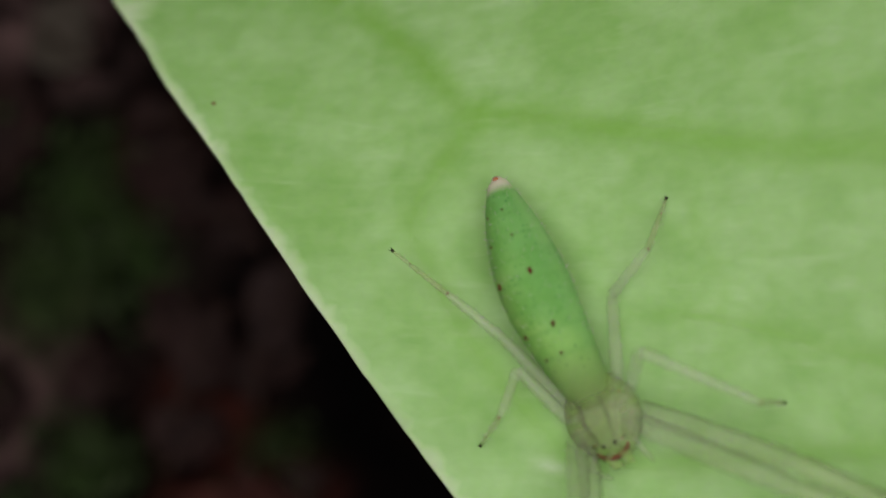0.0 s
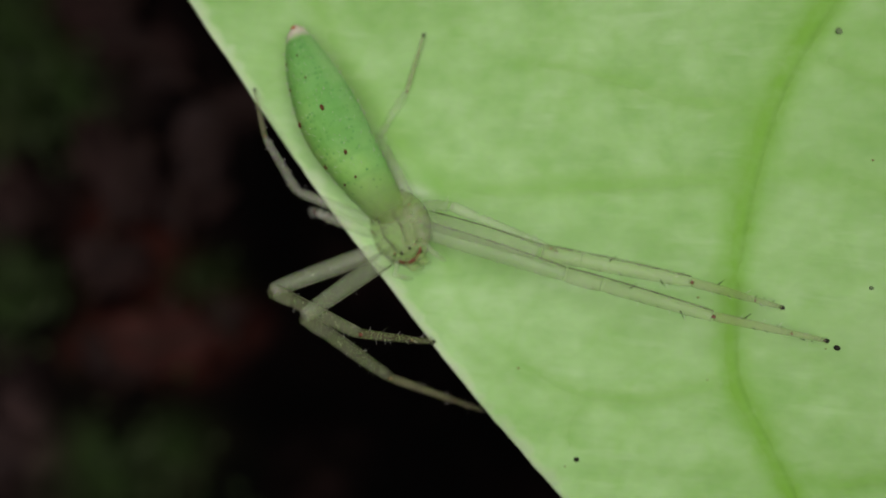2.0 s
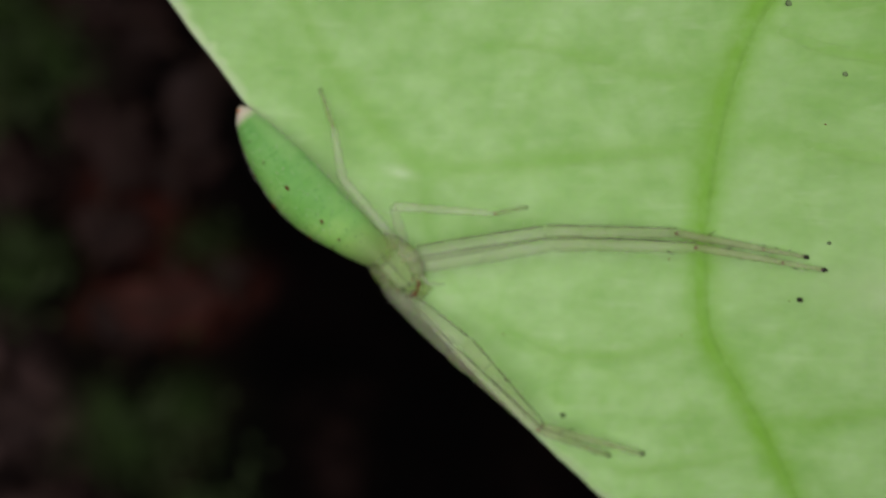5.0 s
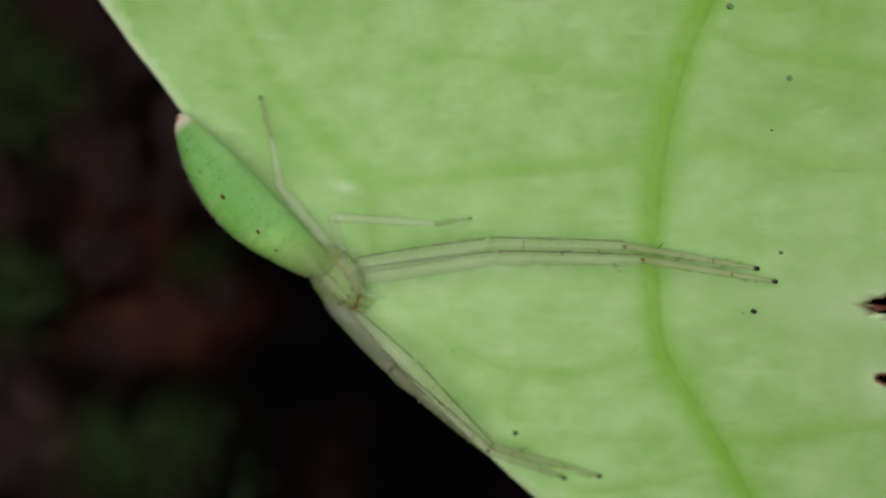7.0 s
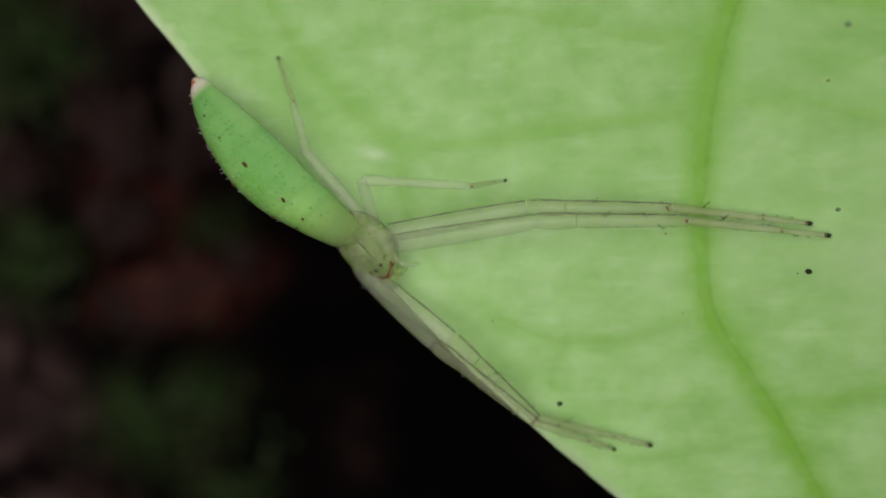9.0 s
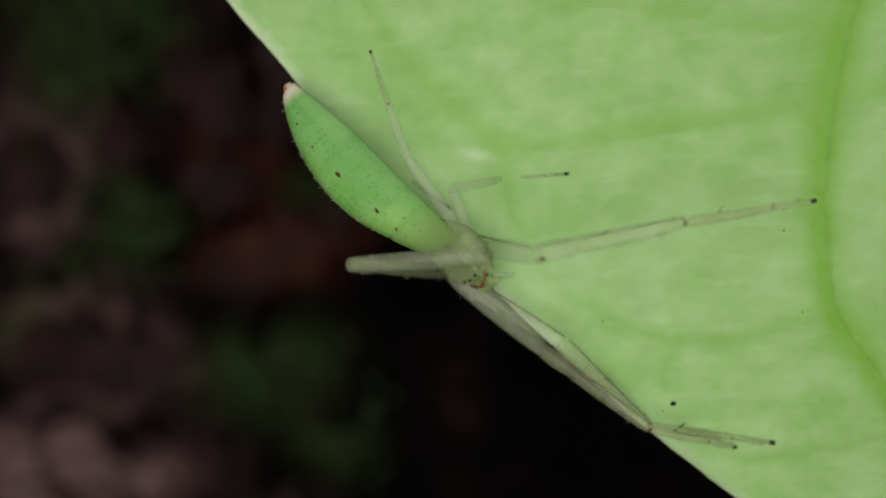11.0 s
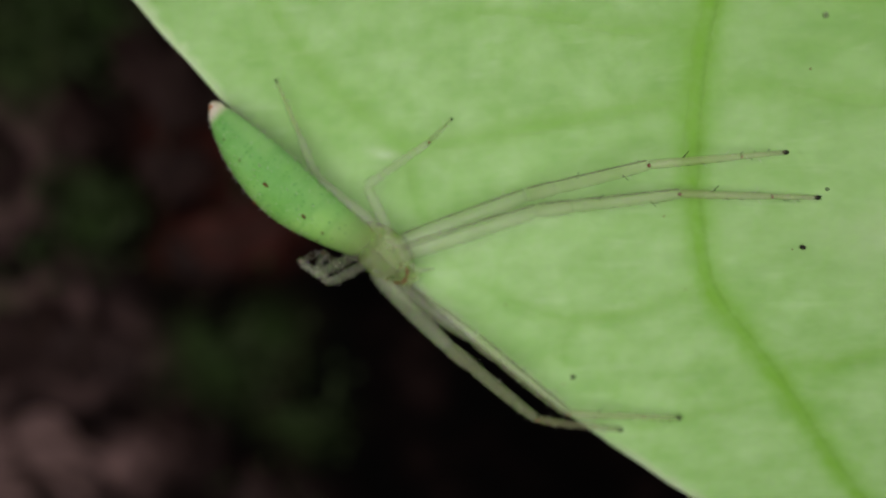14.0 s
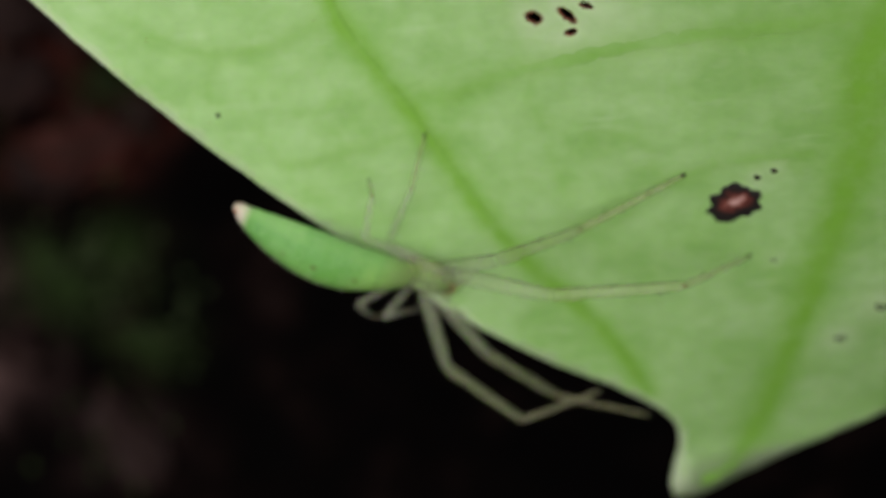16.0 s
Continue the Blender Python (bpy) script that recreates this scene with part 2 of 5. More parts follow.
SPECK = speckled("dark_speck", (0.008, 0.009, 0.005), (0.030, 0.027, 0.015), 4.0, 0.7)
BROWN_SPECK = speckled("brown_speck", (0.12, 0.08, 0.03), (0.21, 0.15, 0.06), 4.0, 0.7)
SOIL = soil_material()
BARK = speckled("stem_bark", (0.10, 0.14, 0.05), (0.17, 0.22, 0.09), 0.5, 0.7)
LITTER_RED = speckled("red_dead_leaf", (0.045, 0.014, 0.011), (0.095, 0.030, 0.024), 0.12, 0.7)
LITTER_BROWN = speckled("brown_dead_leaf", (0.018, 0.009, 0.008), (0.044, 0.022, 0.020), 0.12, 0.7)
LITTER_GREY = speckled("grey_dead_leaf", (0.028, 0.016, 0.015), (0.062, 0.037, 0.035), 0.10, 0.7)
LITTER_PINK = speckled("pale_dead_leaf", (0.18, 0.108, 0.101), (0.34, 0.212, 0.202), 0.10, 0.7)
LITTER_TAN = speckled("tan_dead_leaf", (0.075, 0.062, 0.047), (0.145, 0.120, 0.097), 0.10, 0.7)
SPRIG_GREEN = speckled("sprig_green", (0.022, 0.036, 0.011), (0.046, 0.068, 0.022), 0.15, 0.6)
TWIG = speckled("twig_bark", (0.035, 0.018, 0.014), (0.09, 0.055, 0.045), 0.3, 0.8)


# ---- mesh helpers (all lengths in millimetres) ----
def part(name, bm, mat, parent, label=""):
    """Links a bmesh in millimetres as one mesh object under its thing."""
    bmesh.ops.scale(bm, vec=(MM, MM, MM), verts=bm.verts)
    bmesh.ops.recalc_face_normals(bm, faces=bm.faces)
    me = bpy.data.meshes.new(name)
    bm.to_mesh(me)
    bm.free()
    me.materials.append(mat)
    for p in me.polygons:
        p.use_smooth = True
    ob = new(name, me)
    ob.parent = parent
    return tagged(ob, label=label)


def ring_loft(bm, rings, closed_ends=True):
    loops = [[bm.verts.new(p) for p in ring] for ring in rings]
    n = len(loops[0])
    for a, b in zip(loops, loops[1:]):
        for i in range(n):
            bm.faces.new((a[i], a[(i + 1) % n], b[(i + 1) % n], b[i]))
    if closed_ends:
        bm.faces.new(loops[0][::-1])
        bm.faces.new(loops[-1])
    return loops


def tube(bm, points, radii, sides=10, squash=1.0, closed_ends=True):
    rings = []
    pts = [Vector(p) for p in points]
    for i, p in enumerate(pts):
        way = (pts[min(i + 1, len(pts) - 1)] - pts[max(i - 1, 0)]).normalized()
        u = way.cross(Vector((0, 0, 1)))
        u = u.normalized() if u.length > 1e-4 else Vector((1, 0, 0))
        v = u.cross(way)
        rings.append([p + radii[i] * (math.cos(a) * u + squash * math.sin(a) * v) for a in (2 * math.pi * k / sides for k in range(sides))])
    return ring_loft(bm, rings, closed_ends)


def blob(bm, centre, rx, ry, rz, seg=12):
    m = bmesh.ops.create_uvsphere(bm, u_segments=seg, v_segments=max(6, seg // 2), radius=1.0)
    bmesh.ops.scale(bm, vec=(rx, ry, rz), verts=m["verts"])
    bmesh.ops.translate(bm, vec=centre, verts=m["verts"])


def spline(points, step=0.6):
    """A smooth run of points through the given ones (Catmull-Rom)."""
    p = [Vector((*q, 0)) if len(q) == 2 else Vector(q) for q in points]
    p = [2 * p[0] - p[1], *p, 2 * p[-1] - p[-2]]
    made = []
    for a, b, c, d in zip(p, p[1:], p[2:], p[3:]):
        n = max(2, int((c - b).length / step))
        for k in range(n):
            t = k / n
            made.append(0.5 * (2 * b + (c - a) * t + (2 * a - 5 * b + 4 * c - d) * t * t + (3 * b - a - 3 * c + d) * t ** 3))
    made.append(p[-2])
    return made


# ---- ground: one sheet to the horizon ----
def ground_z(x, y):
    v = Vector((x, y, 0))
    near = math.exp(-(x * x + y * y) / 4e5)
    return near * (7.0 * noise.noise(v * 0.035) + 3.0 * noise.noise(v * 0.11)) - 6.0


# middle, half lengths, strength
DRIFTS = {
    "rust": [(-38, -10, 7, 4, 0.8), (-45, 9, 4, 7, 0.42), (-31, -7, 5, 4, 0.35), (-52, 41, 7, 6, 0.25), (-47, -10, 6, 4, 0.3), (-44, 3, 6, 6, 0.3)],
    "ash": [(-54, -43, 6, 5, 0.4), (-66, -30, 6, 6, 0.3), (-36, 17, 4, 6, 0.6), (-60, -26, 8, 8, 0.5), (-74, -20, 9, 9, 0.9), (-86, -8, 9, 9, 0.7), (-76, 6, 8, 10, 1.0), (-70, -18, 8, 8, 0.35), (-62, 10, 5, 6, 0.35), (-50, 20, 5, 5, 0.2), (-41, -55, 8, 5, 0.3), (-48, 33, 6, 6, 0.25), (-96, 40, 16, 20, 0.3), (-100, 0, 16, 20, 0.4)],
    "pale": [(-68, -46, 8, 6, 0.45), (-78, -44, 11, 7, 0.85), (-92, -38, 9, 9, 0.7), (-68, 60, 7, 7, 0.55), (-80, 66, 9, 8, 0.4)],
    "moss": [(-58, 24, 6, 6, 0.75), (-63, 31, 6, 6, 0.4), (-62, -4, 6, 5, 1.0), (-82, -18, 6, 6, 0.4), (-41, -27, 8, 6, 0.75), (-48, -21, 5, 5, 0.25), (-70, 20, 6, 7, 0.5), (-66, 39, 6, 6, 0.45), (-33, 0, 4, 3, 0.3), (-53, -33, 6, 5, 0.2), (-34, -39, 6, 5, 0.4)]}


def ground():
    bm = bmesh.new()
    n = 220
    axis = [math.sinh(8.2 * (2 * i / n - 1)) / math.sinh(8.2) * 30000 for i in range(n + 1)]
    layers = {name: bm.verts.layers.float.new(name) for name in DRIFTS}
    grid = [[bm.verts.new((x - 50, y, ground_z(x - 50, y))) for x in axis] for y in axis]
    for row in grid:
        for v in row:
            for name, spots in DRIFTS.items():
                v[layers[name]] = min(1.0, sum(k * math.exp(-((v.co.x - x) / a) ** 2 - ((v.co.y - y) / b) ** 2) for x, y, a, b, k in spots)) if v.co.length < 300 else 0.0
    for j in range(n):
        for i in range(n):
            bm.faces.new((grid[j][i], grid[j][i + 1], grid[j + 1][i + 1], grid[j + 1][i]))
    return tagged(part("ground", bm, SOIL, None), "dark forest soil with moss and rotted leaves", "ground", kind="structure")


ground()

# ---- the leaf ----
MARGIN_NEAR = [(26.3, -31), (25.98, -30.04), (26.15, -28.83), (26.4, -27.25), (26.07, -25.82), (25.3, -24.85), (22.84, -22.91), (19.41, -20.89), (15.35, -17.97), (11.51, -14.59), (6.69, -10.3), (2, -5.7), (-1.99, -1.26), (-6.12, 3.56), (-10.24, 8.83), (-14.55, 14.56), (-18.89, 20.26), (-23.34, 27.97), (-20.99, 39.99), (-8, 55), (20, 66), (48, 70)]
MARGIN_FAR = [(48, 70), (66, 62), (78, 40), (76, 12), (62, -10), (48, -20.8), (37.41, -26.76), (32.84, -28.83), (29.71, -30.22), (27.74, -31.1), (26.3, -31)]
MIDRIB = [(26.75, -30.56), (29.14, -29.66), (30.49, -27.35), (31.17, -24.01), (31.45, -20.35), (31.62, -16.14), (31.62, -12.52), (31.30, -9.20), (31.01, -6.14), (35.50, 8.00), (38.50, 28.00), (43.00, 50.00), (48.00, 70.00)]
# course, half width at start and end, strength
VEINS = [
    ([(24.44, -23.33), (21.88, -19.1), (18.36, -15.19), (16.04, -11.7), (14.31, -8.59), (12.67, -5.95), (11.16, -3.55), (10.72, -1.01), (10.55, 1.24), (10.7, 4.43), (11.21, 7.5), (12.34, 10.39), (13.99, 13.51), (18.37, 18.58), (24.87, 28.08), (32.87, 40.08), (42.37, 52.08)], 0.42, 0.85, 1.0),
    ([(-17.65, 29.26), (-9.33, 21.91), (-6.65, 19.17), (-5.1, 16.99), (-4.55, 16.2)], 0.45, 0.55, 0.85),
    ([(-4.31, 16.65), (-2.16, 16.23), (1.99, 15.04), (6.53, 13.83), (14.39, 12.87), (15.96, 14.73)], 0.5, 0.6, 0.85),
    ([(-4.55, 16.2), (-6.01, 14.18), (-6.94, 12.11), (-6.11, 10.44), (-5.12, 8.52), (-3.65, 6.43), (-2.23, 4.8), (-0.5, 3.28)], 0.45, 0.4, 0.7),
    ([(-0.5, 3.28), (3.09, 3.56), (7.55, 4), (10.86, 4.13)], 0.35, 0.45, 0.7),
    ([(-0.5, 3.28), (-0.6, 1.57), (-0.13, 0.19)], 0.3, 0.2, 0.5),
    ([(2.2, 8.5), (3.62, 8.37), (5.22, 8.0), (7.11, 7.3), (8.34, 6.97), (10.57, 6.68)], 0.22, 0.35, 0.6),
    ([(12.1, 8.5), (12.98, 7.94), (13.93, 7.37), (15.65, 6.91), (19.5, 5.9)], 0.35, 0.3, 0.6),
    ([(13.59, -8.52), (11.94, -9.04), (9.77, -9.39), (7.84, -9.62)], 0.3, 0.2, 0.5),
    ([(5.75, -4.7), (5.19, -5.3), (5.0, -6.2), (5.23, -6.8)], 0.25, 0.15, 0.45),
    ([(11.98, -6.47), (10.33, -7.04), (8.9, -7.37)], 0.25, 0.15, 0.35),
    ([(2.67, 14.38), (3.53, 11.14), (4.3, 8.25), (3.09, 3.56)], 0.25, 0.22, 0.35),
    ([(3.03, -3.48), (5.35, -4.39), (8.14, -4.3), (11.26, -3.35)], 0.22, 0.4, 0.6),
    ([(3.03, -3.48), (0.81, -1.56), (-0.13, 0.19)], 0.2, 0.2, 0.35),
    ([(8.14, -4.3), (6.85, -7.01), (7.94, -9.78)], 0.2, 0.15, 0.4),
    ([(13.7, -7.0), (15.59, -7.24), (16.59, -6.87), (18.4, -6.5), (23.71, -5.95), (31.41, -5.91)], 0.4, 0.45, 0.7),
    ([(11.24, 4.43), (13.6, 4.2), (16.71, 3.46), (22.44, 4.42), (34.3, 3.56)], 0.35, 0.45, 0.6),
    ([(18.74, -14.52), (22.33, -13.11), (26.75, -11.13), (31.74, -11.08)], 0.3, 0.35, 0.5),
    ([(17.62, 3.7), (17.6, -1.11), (18.8, -7.05), (20.9, -13.61)], 0.22, 0.22, 0.4),
    ([(13.14, -6.24), (9.95, -8.69), (8.61, -11.31)], 0.22, 0.15, 0.35),
    ([(15.82, -9.85), (14.11, -12.91), (13.96, -15.39)], 0.22, 0.15, 0.3),
    ([(12.33, 9.38), (17.23, 8.41), (23.43, 10.74), (35.71, 13.28)], 0.35, 0.4, 0.5),
    ([(31.45, -4.4), (38.82, -7.84), (49.15, -11.71), (54.64, -10.1)], 0.5, 0.3, 0.8),
    ([(35.32, 11.47), (48.46, 8), (62.63, 7.59), (69.54, 15.91)], 0.6, 0.3, 0.8),
    ([(38.75, 30.25), (50.21, 32.53), (62.5, 40.69)], 0.6, 0.3, 0.8),
    ([(35.04, 8.75), (24.77, 16.22), (13.05, 28.38), (-3.16, 44.63)], 0.6, 0.3, 0.8),
]
# chewed holes: centre, half length, half width, turn, width of the scorched rim
HOLES = [(19.85, -1.62, 1.78, 0.46, -0.03, 0.06), (22.5, -1.79, 0.98, 0.24, -0.02, 0.06), (19.17, -4.50, 0.27, 0.17, -0.5, 0.07), (20.42, -4.55, 0.36, 0.12, -0.75, 0.05), (20.57, -5.19, 0.18, 0.1, 0.1, 0.05), (21.11, -4.29, 0.2, 0.06, -0.4, 0.04)]
SPECKS = [(-15.43, 17.45, 0.10, "brown"), (12.66, 9.12, 0.14, "faint"), (15.07, 0.39, 0.09, "faint"), (14.25, 4.79, 0.06, "brown"), (14.6, 6.5, 0.11, "faint"), (14.42, -1.87, 0.13, "dark"), (5.35, -7.03, 0.11, "dark"), (4.92, -7.32, 0.05, "brown"), (2.78, -3.55, 0.06, "brown"), (9.43, -0.31, 0.06, "brown"), (14.05, -1.95, 0.05, "brown"), (10.14, -3.48, 0.05, "brown"), (28.17, -11.84, 0.16, "dark"), (28.75, -11.58, 0.15, "dark"), (33.66, -20.78, 0.30, "faint"), (34.92, -18.88, 0.34, "faint"), (29.59, -16.01, 0.12, "faint"), (21.02, -4.15, 0.10, "faint"), (19.14, -3.68, 0.08, "dark")]


def leaf_bend(x, y):
    """How the blade curls: a shallow bowl that rises towards the midrib and falls off past the tip."""
    z = 0.01506 * x * x + 0.02583 * x * y + -0.000123 * y * y + -0.0000387 * x ** 3 + -0.0001402 * y ** 3 + 0.0001625 * x * x * y + 0.0000654 * x * y * y
    if z > 9:
        z = 9 + 5 * math.tanh((z - 9) / 5)
    if z < -6:
        z = -6 - 4 * math.tanh((-6 - z) / 4)
    return z - 0.010 * max(0.0, -19 - y) ** 2


def leaf_z(x, y):
    """The blade's curl, with a shallow pucker between the veins."""
    v = Vector((x, y, 0))
    return leaf_bend(x, y) + 0.10 * noise.noise(v * 0.18) + 0.05 * noise.noise(v * 0.5)


def hole_ring(cx, cy, a, b, turn, n=22):
    made = []
    for k in range(n):
        w = 2 * math.pi * k / n
        r = 1 + 0.42 * noise.noise(Vector((cx + 2.6 * math.cos(w), cy + 2.6 * math.sin(w), 3.0))) + 0.16 * noise.noise(Vector((cx + 7 * math.cos(w), cy + 7 * math.sin(w), 8.0)))
        px, py = a * r * math.cos(w), b * r * math.sin(w)
        made.append(Vector((cx + px * math.cos(turn) - py * math.sin(turn), cy + px * math.sin(turn) + py * math.cos(turn))))
    return made


def leaf():
    from mathutils import geometry
    root = tagged(new("leaf"), "large pale green leaf with darker veins and chewed holes", "leaf")
    root.location = (0, 0, LEAF_Z)
    rim = [Vector((p.x, p.y)) for p in spline(MARGIN_NEAR, 0.5)[:-1] + spline(MARGIN_FAR, 0.8)[:-1]]
    rim = [p + 0.05 * Vector((noise.noise(Vector((p.x, p.y, 3)) * 1.1), noise.noise(Vector((p.x, p.y, 9)) * 1.1))) for p in rim]
    holes = [hole_ring(*h[:5], 30) for h in HOLES]
    verts, faces = list(rim), [list(range(len(rim)))]
    for ring in holes:
        faces.append(list(range(len(verts), len(verts) + len(ring)))[::-1])
        verts += ring
    lim = np.array([(p.x, p.y) for p in rim])
    nxt = np.roll(lim, -1, axis=0)
    rnd = random.Random(4)
    y = -28.0
    while y < 70:
        fine = 0.42 if y < 22 else 1.6
        x = -24.0
        while x < 78:
            step = fine if x < 38 else 1.6
            px, py = x + rnd.uniform(-0.12, 0.12), y + rnd.uniform(-0.12, 0.12)
            cross = ((lim[:, 1] > py) != (nxt[:, 1] > py))
            if cross.any():
                at = lim[cross, 0] + (py - lim[cross, 1]) / (nxt[cross, 1] - lim[cross, 1]) * (nxt[cross, 0] - lim[cross, 0])
                if (at > px).sum() % 2 and np.hypot(lim[:, 0] - px, lim[:, 1] - py).min() > 0.3:
                    if all(math.hypot(px - h[0], (py - h[1])) > h[2] * 1.3 + 0.1 for h in HOLES):
                        verts.append(Vector((px, py)))
            x += step
        y += fine
    for h in HOLES:
        for grow in (1.18, 1.45, 1.9):
            for q in hole_ring(h[0], h[1], h[2] * grow + 0.05, h[3] * grow + 0.08 * grow, h[4], 26):
                verts.append(q)
    for k in range(15):
        for q in range(9):
            verts.append(Vector((-2.78 + 0.16 * k + rnd.uniform(-0.03, 0.03), 2.69 + 0.14 * q + rnd.uniform(-0.03, 0.03))))
    rings = []
    for ring in holes:
        rings.append(np.array([(p.x, p.y) for p in ring]))
    out = geometry.delaunay_2d_cdt(verts, [], faces, 1, 1e-4)
    pts, tris = out[0], out[2]
    keep = []
    for t in tris:
        cx, cy = sum(pts[i].x for i in t) / len(t), sum(pts[i].y for i in t) / len(t)
        inside = False
        for ring, h in zip(rings, HOLES):
            if abs(cx - h[0]) < h[2] * 1.4 and abs(cy - h[1]) < h[2] * 1.4:
                nr = np.roll(ring, -1, axis=0)
                hit = (ring[:, 1] > cy) != (nr[:, 1] > cy)
                at = ring[hit, 0] + (cy - ring[hit, 1]) / (nr[hit, 1] - ring[hit, 1]) * (nr[hit, 0] - ring[hit, 0])
                inside |= bool((at > cx).sum() % 2)
        if not inside:
            keep.append(t)
    me = bpy.data.meshes.new("blade")
    me.from_pydata([(p.x * MM, p.y * MM, leaf_z(p.x, p.y) * MM) for p in pts], [], keep)
    courses = [(spline(c, 0.8), a, b, s) for c, a, b, s in VEINS] + [(spline(MIDRIB, 0.8), 0.7, 1.4, 1.0)]
    xs, ys = np.array([p.x for p in pts]), np.array([p.y for p in pts])
    vein = np.zeros(len(pts))
    for c, a, b, s in courses:
        best, where = np.full(len(pts), 1e9), np.zeros(len(pts))
        for i in range(len(c) - 1):
            dx, dy = c[i + 1].x - c[i].x, c[i + 1].y - c[i].y
            t = np.clip(((xs - c[i].x) * dx + (ys - c[i].y) * dy) / (dx * dx + dy * dy + 1e-9), 0, 1)
            q = np.hypot(c[i].x + t * dx - xs, c[i].y + t * dy - ys)
            near = q < best
            best[near], where[near] = q[near], ((i + t) / (len(c) - 1))[near]
        wide = 1.15 * (a + (b - a) * where)
        vein = np.maximum(vein, (s if s > 0.95 else 0.72 * s) * np.exp(-(best / wide) ** 2))
    scorch, pale = np.zeros(len(pts)), np.zeros(len(pts))
    for cx, cy, a, b, turn, burnt in HOLES:
        px, py = xs - cx, ys - cy
        u, w = px * math.cos(turn) + py * math.sin(turn), -px * math.sin(turn) + py * math.cos(turn)
        r = (np.hypot(u / a, w / b) - 1) * min(a, b)
        rough = np.array([1 + 0.8 * noise.noise(Vector((x, y, 2)) * 2.2) if abs(x - cx) < 4 and abs(y - cy) < 4 else 1.0 for x, y in zip(xs, ys)])
        scorch = np.maximum(scorch, np.exp(-(np.maximum(r, 0) / (burnt * rough)) ** 3))
        pale = np.maximum(pale, 0.7 * np.exp(-np.maximum(r, 0) / 0.55))
    rough = np.array([0.75 + 0.5 * noise.noise(Vector((x, y, 5)) * 0.5) for x, y in zip(xs, ys)])
    out_by = np.array([np.hypot(lim[:, 0] - x, lim[:, 1] - y).min() for x, y in zip(xs, ys)])
    # light caught by the leaf's edge, painted as a paler line
    pale = np.maximum(pale, 1.1 * rough * np.exp(-(out_by / 0.24) ** 2))
    for cx, cy, r, tone in SPECKS[12:17]:
        pale = np.minimum(pale, 1.0)
        pale = np.maximum(pale, 0.45 * np.exp(-(np.hypot(xs - cx, ys - cy) / (r * 3)) ** 2))
    # where the painted glint lies: a short whiter streak standing in for gloss
    u, w = (xs + 1.63) * 0.976 - (ys - 3.22) * 0.216, (xs + 1.63) * 0.216 + (ys - 3.22) * 0.976
    glint = 0.42 * np.exp(-(u / 0.62) ** 2 - (w / 0.21) ** 2)
    for name, vals in (("vein", vein), ("scorch", scorch), ("pale", pale), ("glint", glint)):
        me.attributes.new(name, "FLOAT", "POINT").data.foreach_set("value", vals.astype(np.float32))
    me.materials.append(BLADE)
    for p in me.polygons:
        p.use_smooth = True
    blade = new("blade", me)
    blade.parent = root
    thick = blade.modifiers.new("thickness", "SOLIDIFY")
    thick.thickness, thick.offset = 0.28 * MM, -1.0
    # raised cores of the veins
    for k, (c, a, b, s) in enumerate(courses):
        if s < 0.42:
            continue
        bm = bmesh.new()
        tint, side_line = bm.verts.layers.float.new("vein"), bm.verts.layers.float.new("side_line")
        rows = []
        for i, p in enumerate(c):
            way = (c[min(i + 1, len(c) - 1)] - c[max(i - 1, 0)]).normalized()
            side = Vector((-way.y, way.x, 0))
            f = i / (len(c) - 1)
            w = (a + (b - a) * f) * 0.8 * (0.95 + 0.15 * noise.noise(p * 0.7))
            low, sunk = (1.0 if s > 0.95 else 0.45), 0.0 if s > 0.95 else 0.03 * max(0.0, 1 - min(f, 1 - f) / 0.10)
            rows.append([bm.verts.new((p.x + o * w * side.x, p.y + o * w * side.y, leaf_z(p.x + o * w * side.x, p.y + o * w * side.y) + max(h, -0.012) * low - sunk)) for o, h in ((-1, -0.012), (-0.75, -0.002), (-0.4, 0.006), (0, 0.008 + 0.006 * s), (0.4, 0.006), (0.75, -0.002), (1, -0.012))])
            for v, o in zip(rows[-1], (-1, -0.75, -0.4, 0, 0.4, 0.75, 1)):
                v[side_line] = {-0.75: 0.15, -0.4: 0.5, 0: 0.05}.get(o, 0.0) if k == 0 else 0.0
                v[tint] = (s if s > 0.95 else 0.72 * s) * math.exp(-(o * 0.8 / 1.15) ** 2)
        for r1, r2 in zip(rows, rows[1:]):
            for i in range(6):
                bm.faces.new((r1[i], r1[i + 1], r2[i + 1], r2[i]))
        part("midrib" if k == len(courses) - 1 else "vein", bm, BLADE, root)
    for x, y, r, tone in SPECKS:
        bm = bmesh.new()
        r *= 0.7 if r < 0.065 else 1.0
        blob(bm, (x, y, leaf_z(x, y)), r * 1.1, r * 0.9, 0.05, 10)
        part("speck", bm, {"faint": FAINT_SPECK, "brown": BROWN_SPECK, "dark": SPECK}[tone], root, "tiny dark speck")
    # dried wound with a ragged black rim
    bm = bmesh.new()
    crust = bm.verts.layers.float.new("crust")
    rows = []
    for ring in range(7):
        f = ring / 6
        row = []
        for q in hole_ring(27.43, -13.02, 1.15 * f + 0.02, 0.86 * f + 0.02, -0.1, 44):
            jag = 1 + f * 0.05 * noise.noise(Vector((q.x, q.y, 4)) * 2.6)
            x, y = 27.43 + (q.x - 27.43) * jag, -13.02 + (q.y - -13.02) * jag
            v = bm.verts.new((x, y, leaf_z(x, y) + 0.05 * math.sqrt(1 - f ** 4) + 0.006 - 0.03 * (f > 0.99) + 0.03 * noise.noise(Vector((x, y, 1)) * 3)))
            v[crust] = f
            row.append(v)
        rows.append(row)
